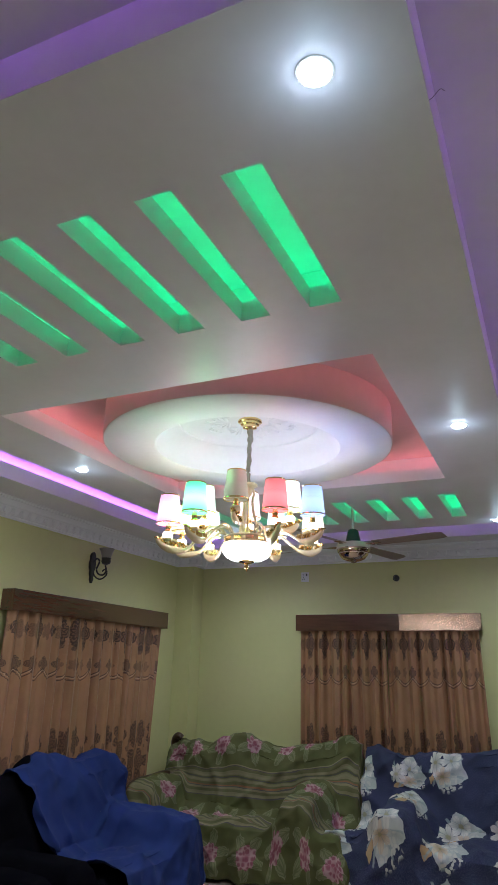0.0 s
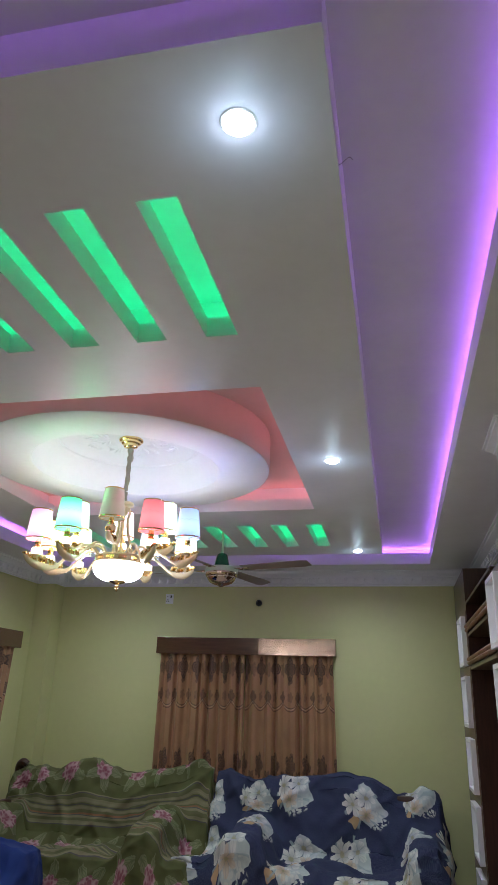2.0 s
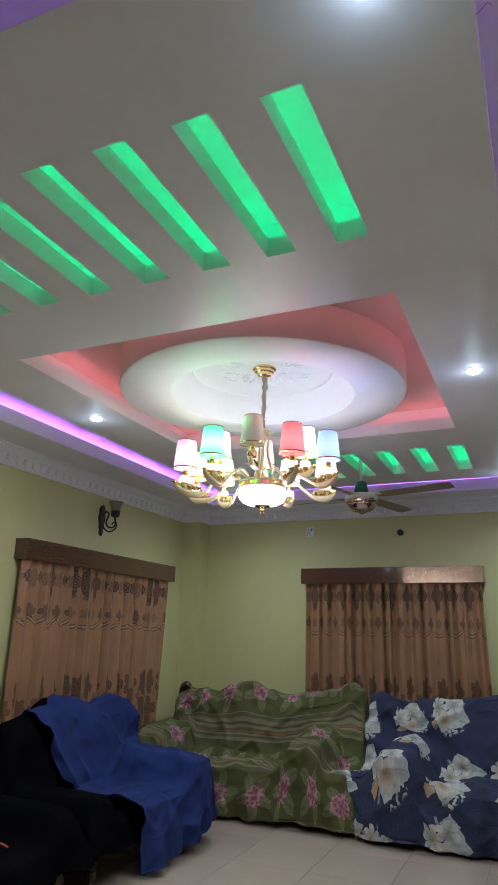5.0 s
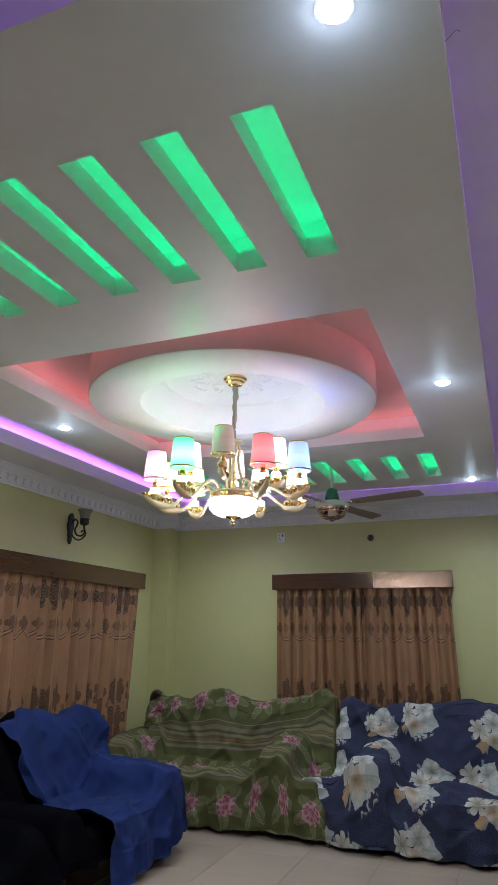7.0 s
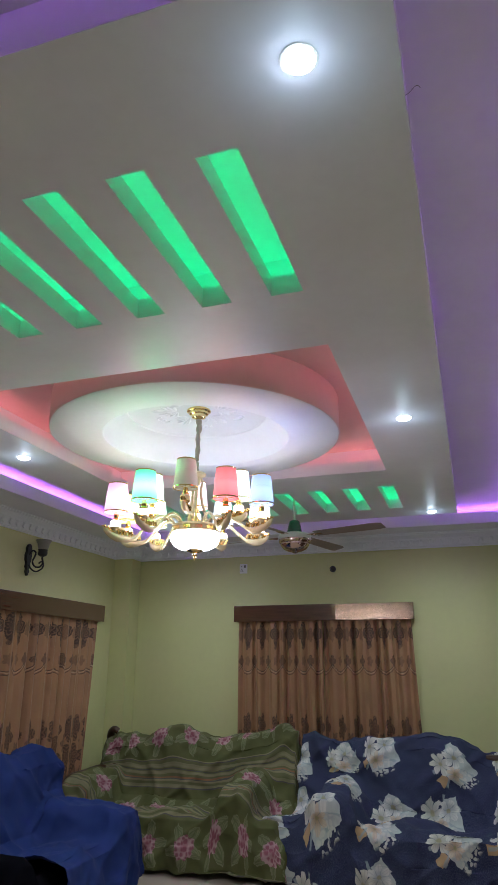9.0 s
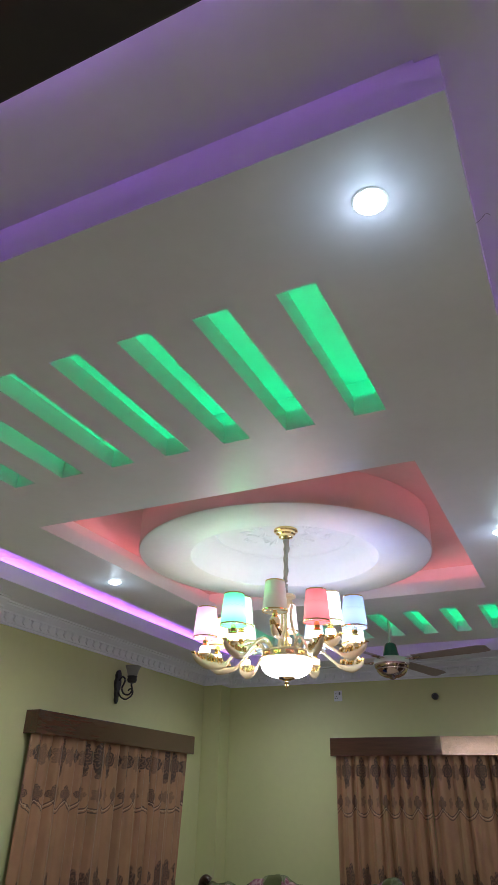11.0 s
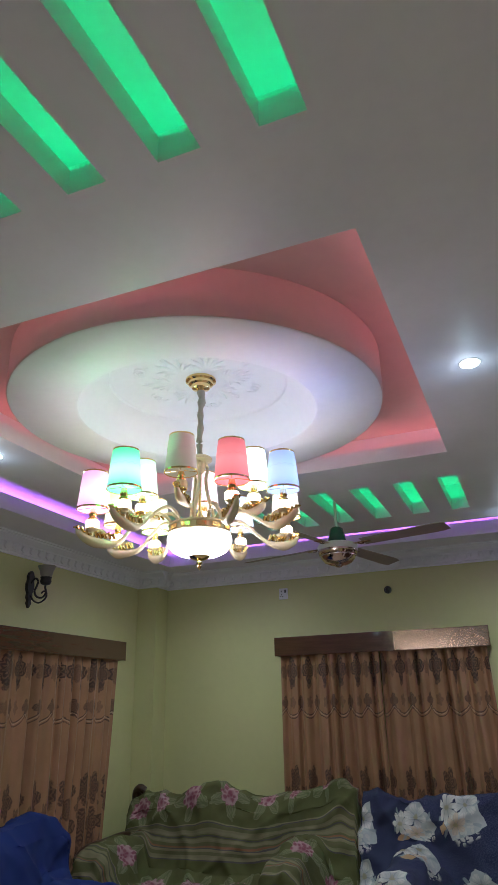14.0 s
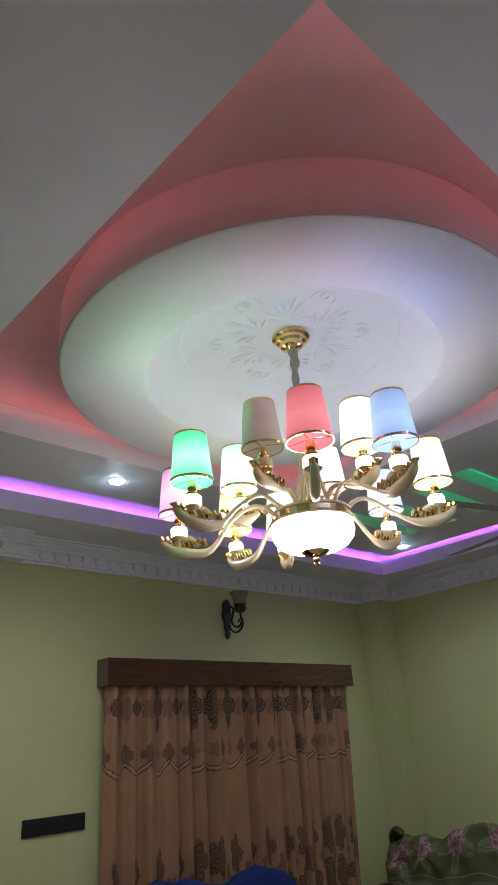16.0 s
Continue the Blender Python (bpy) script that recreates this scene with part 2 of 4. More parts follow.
    pr, pa, _, pdy, pc, pd = k.cells(uv, 27.0, 0.9)
    petal = k.f("ADD", k.step(pr, 0.004, 0.024), k.f("MULTIPLY_ADD", pc, 0.5, -0.25))
    rc = k.mix(k.step(petal, 0.0, 1.1), (0.265, 0.085, 0.120), (0.470, 0.300, 0.315))
    rc = k.mix(k.f("MULTIPLY", k.f("SUBTRACT", 1.0, k.step(r, 0.012, 0.06)), 0.6), rc, (0.230, 0.055, 0.090))
    c = k.mix(k.f("MULTIPLY", rose, 0.95), c, rc)
    weave(k, uv, c)
    return m


def curtain_cloth():
    """Tan satin with dark medallions under the heading, double scallops and a dark floral foot."""
    m = bpy.data.materials.new("tan_curtain_cloth")
    k = Maths(m)
    uv, u, v = k.uv()
    wn = k.f("MULTIPLY_ADD", k.noise(uv, 55.0), 0.024, -0.012)
    u = k.f("ADD", u, wn)
    v = k.f("ADD", v, k.f("MULTIPLY", wn, 0.7))
    c = k.mix(k.noise(uv, 6.0), (0.375, 0.195, 0.102), (0.46, 0.250, 0.138))
    ink = (0.060, 0.030, 0.024)
    pale = (0.62, 0.46, 0.33)

    def motif(cells, v0, hu, hv, lobes, strength, color, shift=0.0):
        x = k.f("SUBTRACT", k.f("FRACT", k.f("MULTIPLY_ADD", u, cells, shift)), 0.5)
        x = k.f("DIVIDE", x, cells * hu)
        y = k.f("DIVIDE", k.f("SUBTRACT", v, v0), hv)
        r = k.f("SQRT", k.f("ADD", k.f("MULTIPLY", x, x), k.f("MULTIPLY", y, y)))
        a = k.f("ARCTAN2", y, x)
        edge = k.f("MULTIPLY_ADD", k.f("ABSOLUTE", k.f("COSINE", k.f("MULTIPLY", a, lobes))), 0.38, 0.58)
        inside = k.f("SUBTRACT", 1.0, k.step(k.f("SUBTRACT", r, edge), -0.05, 0.05))
        rings = k.step(k.f("SINE", k.f("ADD", k.f("MULTIPLY", r, 21.0), k.f("MULTIPLY", k.f("COSINE", k.f("MULTIPLY", a, 8.0)), 2.2))), -0.55, 0.15)
        return k.f("MULTIPLY", k.f("MULTIPLY", inside, k.f("MULTIPLY_ADD", rings, 0.42, 0.58)), strength), color

    masks = [motif(4.6, 2.09, 0.075, 0.135, 2.0, 0.95, ink), motif(4.6, 1.965, 0.03, 0.05, 1.5, 0.8, ink),
             motif(4.6, 2.08, 0.045, 0.085, 2.5, 0.55, ink, 0.5), motif(4.6, 1.80, 0.045, 0.07, 2.0, 0.8, ink, 0.5), motif(4.6, 1.80, 0.035, 0.06, 2.5, 0.5, ink),
             motif(4.6, 1.13, 0.065, 0.14, 2.5, 0.85, ink), motif(4.6, 0.86, 0.08, 0.13, 2.0, 0.85, ink), motif(4.6, 1.0, 0.05, 0.10, 3.0, 0.7, ink, 0.5), motif(4.6, 0.6, 0.08, 0.2, 3.0, 0.7, ink)]
    for mask, color in masks:
        c = k.mix(mask, c, color)
    for dv, color, wide in ((0.0, ink, 0.006), (-0.03, ink, 0.006), (-0.012, pale, 0.004)):
        arc = k.f("MULTIPLY", k.f("ABSOLUTE", k.f("SINE", k.f("MULTIPLY", u, 4.6 * math.pi))), -0.075)
        line = k.f("ABSOLUTE", k.f("SUBTRACT", k.f("SUBTRACT", v, 1.765 + dv), arc))
        c = k.mix(k.f("MULTIPLY", k.f("SUBTRACT", 1.0, k.step(line, wide * 0.6, wide)), 0.8), c, color)
    weave(k, uv, c, rough=0.38, sheen=0.02)
    return m


def plain_cloth(name, color, rough=0.9):
    m = bpy.data.materials.new(name)
    k = Maths(m)
    uv, u, v = k.uv()
    c = k.mix(k.step(k.noise(uv, 3.0), 0.3, 0.75), color, tuple(0.72 * q for q in color))
    spots = k.step(k.noise(uv, 60.0, 2), 0.76, 0.80)
    c = k.mix(k.f("MULTIPLY", spots, 0.25), c, (0.5, 0.5, 0.5))
    weave(k, uv, c, rough=rough, sheen=0.0 if rough > 0.95 else 0.02)
    return m


def crinkled_gloss():
    """Glossy finish of an added sheet; fine upright creases spread what it mirrors."""
    m = bpy.data.materials.new("crinkled_gloss_finish")
    k = Maths(m)
    co = k.n.new("ShaderNodeTexCoord")
    mp = k.n.new("ShaderNodeMapping")
    mp.inputs["Scale"].default_value = (3.0, 1.0, 0.6)
    k.l.new(co.outputs["Object"], mp.inputs["Vector"])
    fine = k.noise(mp.outputs[0], 60.0, 5)
    broad = k.noise(co.outputs["Object"], 7.0, 3)
    k.l.new(k.mix(broad, (0.13, 0.09, 0.065), (0.25, 0.18, 0.14)), k.p.inputs["Base Color"])
    k.p.inputs["Metallic"].default_value = 0.75
    k.l.new(k.f("MULTIPLY_ADD", fine, 0.10, 0.07), k.p.inputs["Roughness"])
    k.relief(k.f("ADD", k.f("MULTIPLY", fine, 0.35), broad), 0.24, 0.012)
    return m


CEIL = paint("matt_ceiling_paint", (0.800, 0.785, 0.885), 0.40, vary=0.05, grain=22, bump=0.03)
SALMON = paint("salmon_pink", (0.70, 0.545, 0.575), 0.6, vary=0.06, grain=22, bump=0.03)
PLASTER = paint("white_plaster", (0.785, 0.785, 0.85), 0.6, vary=0.05, grain=30, bump=0.04)
WALL = paint("pale_green_wall_paint", (0.575, 0.568, 0.285), 0.50, vary=0.05, grain=14, bump=0.05, broad=1.2)
WALL_PLAIN = paint("cream_wall_paint", (0.62, 0.60, 0.50), 0.6, vary=0.05, grain=14)
WOOD = paint("varnished_red_brown_wood", (0.080, 0.027, 0.016), 0.22, vary=0.35, grain=30, bump=0.01, broad=3, stretch=(1.5, 16, 16), coat=1.0)
WOOD_Z = paint("dark_brown_wood_panel", (0.060, 0.026, 0.018), 0.30, vary=0.35, grain=30, bump=0.05, broad=3, stretch=(16, 16, 1.5), coat=0.3)
TAN = paint("tan_laminate", (0.135, 0.078, 0.042), 0.4, vary=0.15, grain=30)
CARVED = paint("carved_dark_wood", (0.050, 0.022, 0.012), 0.35, vary=0.3, grain=60, bump=0.2)
CLAD = paint("red_brown_cladding", (0.115, 0.045, 0.026), 0.5, vary=0.3, grain=30, bump=0.04, broad=3, stretch=(16, 16, 1.5))
BEAM = paint("almost_black_wood", (0.018, 0.013, 0.011), 0.4, vary=0.3, grain=30)
LACQUER = paint("white_lacquer", (0.78, 0.76, 0.78), 0.3, vary=0.03, bump=0.01)
GILT = paint("pearl_and_gold_moulding", (0.30, 0.16, 0.085), 0.3, 0.6, vary=0.4, grain=90, bump=0.3)
GOLD = paint("polished_gold", (0.83, 0.60, 0.27), 0.14, 1.0, vary=0.06, grain=60, bump=0.0)
CREAM = paint("cream_enamel", (0.72, 0.59, 0.40), 0.28, vary=0.05, grain=60, bump=0.02, coat=0.3)
CHROME = paint("copper_chrome", (0.62, 0.47, 0.40), 0.14, 1.0, vary=0.08, grain=30, bump=0.0)
BLADE = paint("brown_grey_fan_paint", (0.30, 0.25, 0.23), 0.35, 0.2, vary=0.1, grain=30, bump=0.01)
STEEL = paint("pale_painted_steel", (0.60, 0.58, 0.56), 0.35, vary=0.08)
GREEN_SHELL = paint("dark_green_shell", (0.02, 0.09, 0.06), 0.2, vary=0.1, coat=0.5)
IRON = paint("black_wrought_iron", (0.014, 0.012, 0.013), 0.45, vary=0.3, grain=60, bump=0.1)
FROST = paint("smoky_frosted_glass", (0.24, 0.23, 0.21), 0.35, vary=0.1)
RED = paint("red_webbing", (0.42, 0.05, 0.03), 0.7, vary=0.2, grain=120)
PLASTIC = paint("white_plastic", (0.70, 0.70, 0.74), 0.4, vary=0.04)
BLACK = paint("black_plastic", (0.018, 0.017, 0.017), 0.3, vary=0.2)
TILE = paint("cream_floor_tile", (0.44, 0.36, 0.295), 0.18, vary=0.06, grain=8, bump=0.01, broad=1.5, rand=0.03)
GROUT = paint("grey_grout", (0.42, 0.345, 0.285), 0.8, vary=0.15)
SLEEVE = paint("grey_fabric_sleeve", (0.33, 0.29, 0.25), 0.9, vary=0.2, grain=80, bump=0.3)
GLOSS = crinkled_gloss()
NAVY = floral_blue()
OLIVE = floral_green()
CURTAIN = curtain_cloth()
ROYAL = plain_cloth("royal_blue_cloth", (0.022, 0.042, 0.175))
SABLE = plain_cloth("black_cloth", (0.0035, 0.0035, 0.006), 1.0)
LED_VIOLET = glow("violet_led", (0.53, 0.165, 1.0), 11.5)
LED_RED = glow("red_led", (1.0, 0.26, 0.24), 4.3)
LED_GREEN = glow("green_led", (0.005, 0.95, 0.25), 4.7)
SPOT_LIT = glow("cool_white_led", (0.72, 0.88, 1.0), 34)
BOWL_LIT = glow("lit_milk_glass", (0.98, 0.95, 1.0), 31)
CUP_LIT = glow("lit_lamp_cup", (1.0, 0.84, 0.62), 6)


# ---- lamps ----
def lamp(kind, at, watts, color, radius, cone=None):
    d = bpy.data.lights.new("lamp_or_halo_light", kind)
    d.energy, d.color, d.shadow_soft_size = watts, color, radius
    if cone:
        d.spot_size, d.spot_blend = radians(cone), 1.0
    ob = new("lamp_or_halo_light", d)
    ob.matrix_basis = pose(*at)
    return ob


# ---- shapes ----
def part(name, bm, material, parent=None, label="", smooth=None):
    """Links a bmesh as one mesh object under a thing or a part."""
    me = bpy.data.meshes.new(name)
    bmesh.ops.recalc_face_normals(bm, faces=bm.faces)
    bm.to_mesh(me)
    bm.free()
    me.materials.append(material)
    if smooth is not None:
        me.shade_smooth()
        if smooth < 179:
            me.set_sharp_from_angle(angle=radians(smooth))
    ob = new(name, me)
    ob.parent = parent
    if label:
        tagged(ob, label)
    return ob


def thing(name, at, label, category, group="", rz=0.0, kind=""):
    ob = new(name)
    ob.matrix_basis = pose(*at, 0, 0, rz)
    ob.empty_display_size = 0.1
    return tagged(ob, label, category, group, kind)


def box(bm, x0, x1, y0, y1, z0, z1, bevel=0.0):
    vs = [bm.verts.new((x, y, z)) for z in (z0, z1) for y in (y0, y1) for x in (x0, x1)]
    fs = [bm.faces.new([vs[i] for i in q]) for q in ((0, 2, 3, 1), (4, 5, 7, 6), (0, 1, 5, 4), (2, 6, 7, 3), (0, 4, 6, 2), (1, 3, 7, 5))]
    if bevel:
        es = list({e for f in fs for e in f.edges})
        bmesh.ops.bevel(bm, geom=es, offset=bevel, segments=2, affect="EDGES", profile=0.6)
    return bm


def boxes(*rows, bevel=0.0):
    bm = bmesh.new()
    for r in rows:
        box(bm, *r, bevel=bevel)
    return bm


def lathe(bm, rows, n=24, at=(0, 0, 0), caps=True):
    """Turns a profile of (radius, height) round the upright axis."""
    rings = []
    for r, z in rows:
        rings.append([bm.verts.new((at[0] + r * math.cos(2 * math.pi * k / n), at[1] + r * math.sin(2 * math.pi * k / n), at[2] + z)) for k in range(n)])
    for a, b in zip(rings, rings[1:]):
        for k in range(n):
            bm.faces.new((a[k], a[(k + 1) % n], b[(k + 1) % n], b[k]))
    if caps:
        for ring in (rings[0], rings[-1]):
            bm.faces.new(ring)
    return bm


def sweep(bm, line, wide, high=None, n=8):
    """A tube along points; wide and high are half sizes, one or one a point."""
    pts = [Vector(p) for p in line]
    rings = []
    for k, p in enumerate(pts):
        d = (pts[min(k + 1, len(pts) - 1)] - pts[max(k - 1, 0)]).normalized()
        side = d.cross(Vector((0, 0, 1)))
        side = side.normalized() if side.length > 1e-4 else Vector((1, 0, 0))
        up = side.cross(d).normalized()
        w = wide[k] if isinstance(wide, (list, tuple)) else wide
        h = w if high is None else (high[k] if isinstance(high, (list, tuple)) else high)
        rings.append([bm.verts.new(p + side * w * math.cos(2 * math.pi * q / n) + up * h * math.sin(2 * math.pi * q / n)) for q in range(n)])
    for a, b in zip(rings, rings[1:]):
        for q in range(n):
            bm.faces.new((a[q], a[(q + 1) % n], b[(q + 1) % n], b[q]))
    bm.faces.new(rings[0])
    bm.faces.new(rings[-1])
    return bm


def smooth_line(points, per=6):
    """A Catmull-Rom curve through points."""
    p = [Vector(q) for q in points]
    p = [p[0] * 2 - p[1]] + p + [p[-1] * 2 - p[-2]]
    out = []
    for k in range(1, len(p) - 2):
        for s in range(per):
            t = s / per
            out.append(0.5 * (2 * p[k] + (p[k + 1] - p[k - 1]) * t + (2 * p[k - 1] - 5 * p[k] + 4 * p[k + 1] - p[k + 2]) * t * t + (3 * p[k] - p[k - 1] - 3 * p[k + 1] + p[k + 2]) * t ** 3))
    out.append(p[-2])
    return out


def creases(amount, seed=0.0):
    """Sharp folds that run slantwise in two directions, and soft rumples between them."""
    def at(p):
        q = Vector((p.x * 2.6 + p.z * 1.7 + seed, p.y * 1.6 - p.z * 2.2, seed))
        w = Vector((p.x * 2.0 - p.z * 2.8 - seed, p.y * 2.4 + p.z * 0.6, 3.0 + seed))
        one = (1 - min(1.0, abs(noise.noise(q)) * 3.2)) ** 2
        two = (1 - min(1.0, abs(noise.noise(w)) * 3.2)) ** 2
        return amount * (0.9 * one + 0.7 * two + 0.8 * noise.noise(p * 5.0) + 0.35 * noise.noise(p * 13.0) - 0.4)
    return at


def sheet(f, nu, nv, uvf, thick=0.0, crease=None):
    """A cloth: f(s, t) gives the point, uvf(s, t) its place on the cloth in metres."""
    bm = bmesh.new()
    lay = bm.loops.layers.uv.new("cloth")
    vs = [[bm.verts.new(f(i / nu, j / nv)) for i in range(nu + 1)] for j in range(nv + 1)]
    for j in range(nv):
        for i in range(nu):
            q = ((i, j), (i + 1, j), (i + 1, j + 1), (i, j + 1))
            fc = bm.faces.new([vs[b][a] for a, b in q])
            for lp, (a, b) in zip(fc.loops, q):
                lp[lay].uv = uvf(a / nu, b / nv)
    if crease:
        bm.normal_update()
        moves = [(v, v.normal * crease(v.co)) for v in bm.verts]
        for v, d in moves:
            v.co += d
    if thick:
        bmesh.ops.recalc_face_normals(bm, faces=bm.faces)
        bmesh.ops.solidify(bm, geom=list(bm.faces), thickness=thick)
    return bm


def voxels(xs, ys, zs, solid):
    """A body of blocks on an uneven grid, with faces only where solid meets air."""
    nx, ny, nz = len(xs) - 1, len(ys) - 1, len(zs) - 1
    full = {(i, j, k) for i in range(nx) for j in range(ny) for k in range(nz)
            if solid((xs[i] + xs[i + 1]) / 2, (ys[j] + ys[j + 1]) / 2, (zs[k] + zs[k + 1]) / 2)}
    bm = bmesh.new()
    got = {}

    def vert(i, j, k):
        if (i, j, k) not in got:
            got[i, j, k] = bm.verts.new((xs[i], ys[j], zs[k]))
        return got[i, j, k]

    sides = {(1, 0, 0): ((1, 0, 0), (1, 1, 0), (1, 1, 1), (1, 0, 1)), (-1, 0, 0): ((0, 0, 0), (0, 0, 1), (0, 1, 1), (0, 1, 0)),
             (0, 1, 0): ((0, 1, 0), (0, 1, 1), (1, 1, 1), (1, 1, 0)), (0, -1, 0): ((0, 0, 0), (1, 0, 0), (1, 0, 1), (0, 0, 1)),
             (0, 0, 1): ((0, 0, 1), (1, 0, 1), (1, 1, 1), (0, 1, 1)), (0, 0, -1): ((0, 0, 0), (0, 1, 0), (1, 1, 0), (1, 0, 0))}
    for i, j, k in sorted(full):
        for (a, b, c), quad in sides.items():
            if (i + a, j + b, k + c) not in full:
                bm.faces.new([vert(i + p, j + q, k + r) for p, q, r in quad])
    return bm


def structure(name, bm, material, label, category, smooth=None):
    return tagged(part(name, bm, material, None, "", smooth), label, category, "", "structure")


# ---- the room ----
X0, X1, Y0, Y1 = -4.24, 0.90, -2.60, 7.416
Z0, ZL, ZP, ZO, ZS, ZR, ZD = 3.156, 3.246, 3.274, 3.303, 3.333, 3.345, 3.385
PX0, PX1, PY0, PY1 = -3.262, -0.120, 0.790, 6.410
LX0, LX1, LY0, LY1 = -3.735, 0.355, 0.400, 6.960
RX0, RX1, RY0, RY1 = -2.785, -0.595, 2.535, 4.705
CX, CY = -1.69, 3.605
SLOTS = [(-0.594 - 0.2985 * k - 0.131, -0.594 - 0.2985 * k) for k in range(8)]
NEAR, FAR = (1.25, 2.05), (5.18, 6.02)


def ceiling_body(x, y, z):
    if z > ZD:
        return True
    inside = lambda a, b, c, d: a < x < b and c < y < d
    if z > ZR:
        return not (inside(RX0 - 0.15, RX1 + 0.15, RY0 - 0.15, RY1 + 0.15) or inside(-2.93, -0.47, NEAR[0] - 0.1, NEAR[1] + 0.1) or inside(-2.93, -0.47, FAR[0] - 0.1, FAR[1] + 0.1))
    panel = inside(PX0, PX1, PY0, PY1)
    if z > ZL:
        if panel:
            return not (inside(RX0 - 0.15, RX1 + 0.15, RY0 - 0.15, RY1 + 0.15) or inside(-2.93, -0.47, NEAR[0] - 0.1, NEAR[1] + 0.1) or inside(-2.93, -0.47, FAR[0] - 0.1, FAR[1] + 0.1))
        return z > (ZS if y > PY0 else ZO) or not inside(LX0 - 0.14, LX1 + 0.14, LY0 - 0.14, LY1 + 0.14) or (z < ZP and not inside(LX0, LX1, LY0, LY1))
    if panel:
        if inside(RX0, RX1, RY0, RY1):
            return False
        return not any(a < x < b and (NEAR[0] < y < NEAR[1] or FAR[0] < y < FAR[1]) for a, b in SLOTS)
    return not inside(LX0, LX1, LY0, LY1)


xs = sorted({X0 - 0.2, X1 + 0.2, PX0, PX1, LX0, LX1, LX0 - 0.14, LX1 + 0.14, RX0, RX1, RX0 - 0.15, RX1 + 0.15, -2.93, -0.47, *[q for s in SLOTS for q in s]})
ys = sorted({Y0 - 0.2, Y1 + 0.2, PY0, PY1, LY0, LY0 - 0.14, LY1, LY1 + 0.14, RY0, RY1, RY0 - 0.15, RY1 + 0.15, *NEAR, *FAR, NEAR[0] - 0.1, NEAR[1] + 0.1, FAR[0] - 0.1, FAR[1] + 0.1})
structure("ceiling", voxels(xs, ys, [Z0, ZL, ZP, ZO, ZS, ZR, ZD, 3.50], ceiling_body), CEIL, "stepped false ceiling in matt off-white paint with lit coves and slots", "ceiling")

# the round drop with its domed middle
dome = [(0.0, 3.357), (0.30, 3.357), (0.36, 3.354), (0.43, 3.345), (0.455, 3.332), (0.46, 3.322), (0.48, 3.314), (0.54, 3.295), (0.585, 3.24), (0.60, 3.165), (0.602, 3.158), (0.612, 3.152), (0.915, 3.152), (0.925, 3.156), (0.927, 3.17), (0.927, 3.40)]
drum = structure("ceiling_drum", lathe(bmesh.new(), dome, 96, (CX, CY, 0), caps=False), PLASTER, "round white plaster ceiling drop with a domed recess", "ceiling drop", 35)
# side and recess top are coloured pink, unlike the white drop
part("drum_side", lathe(bmesh.new(), [(0.9260, 3.1575), (0.9300, 3.1590), (0.9310, 3.166), (0.9310, 3.380), (0.9275, 3.380)], 96, (CX, CY, 0), caps=False), SALMON, drum, "salmon pink side", 40)
structure("recess_ceiling", boxes((RX0 - 0.148, RX1 + 0.148, RY0 - 0.148, RY1 + 0.148, ZD - 0.006, ZD + 0.02)), SALMON, "salmon pink top of the square ceiling recess", "ceiling")


def rosette():
    """Acanthus leaves in low relief round the middle of the dome."""
    bm = bmesh.new()
    for k in range(6):
        turn = Matrix.Rotation(radians(60 * k + 12), 3, "Z")
        for j in range(-4, 5):
            ang, reach = j * 0.17 + 0.05 * math.sin(5 * k + 3 * j), 0.300 - 0.018 * abs(j) ** 1.4 + 0.012 * math.sin(7 * k + 11 * j)
            line = []
            for s in range(6):
                t = s / 5
                bend = ang * (0.25 + 0.9 * t)
                r = 0.13 + (reach - 0.13) * t
                line.append(turn @ Vector((r * math.cos(bend * 0.75), r * math.sin(bend * 0.75), 3.354 - 0.006 * math.sin(math.pi * t) + 0.010)))
            sweep(bm, line, [0.004, 0.010, 0.013, 0.013, 0.012, 0.006], [0.006, 0.010, 0.012, 0.012, 0.014, 0.008], 6)
        for side in (-1, 1):
            line = []
            for s in range(12):
                a = s / 11 * 4.6
                r = 0.045 * (1 - 0.06 * s)
                line.append(turn @ Vector((0.265 + r * math.sin(a), side * (0.10 + 0.045 - r * math.cos(a)), 3.360)))
            sweep(bm, line, 0.008, 0.009, 6)
    for v in bm.verts:
        v.co.x += CX
        v.co.y += CY
    return bm


structure("ceiling_rose", rosette(), PLASTER, "white plaster acanthus rosette in low relief on the ceiling", "ceiling rose", 60)


# LED strips that lie in the coves
def led(name, material, label, *rows):
    t = thing(name, (0, 0, 0), label, "led strip")
    for r in rows:
        part("strip", boxes(r), material, t)
    return t


zb = ZL + 0.002
led("violet_led_strip", LED_VIOLET, "violet LED strip lying in the outer ceiling cove",
    (LX1 + 0.060, LX1 + 0.072, LY0 + 0.1, LY1 + 0.06, ZP + 0.002, ZP + 0.008), (LX0 - 0.122, LX0 - 0.110, LY0 + 0.1, LY1 + 0.06, ZP + 0.002, ZP + 0.008),
    (LX0 - 0.05, LX1 + 0.050, LY1 + 0.065, LY1 + 0.077, ZP + 0.002, ZP + 0.008), (LX0 - 0.06, LX1 + 0.025, LY0 - 0.062, LY0 - 0.050, ZP + 0.002, ZP + 0.008))
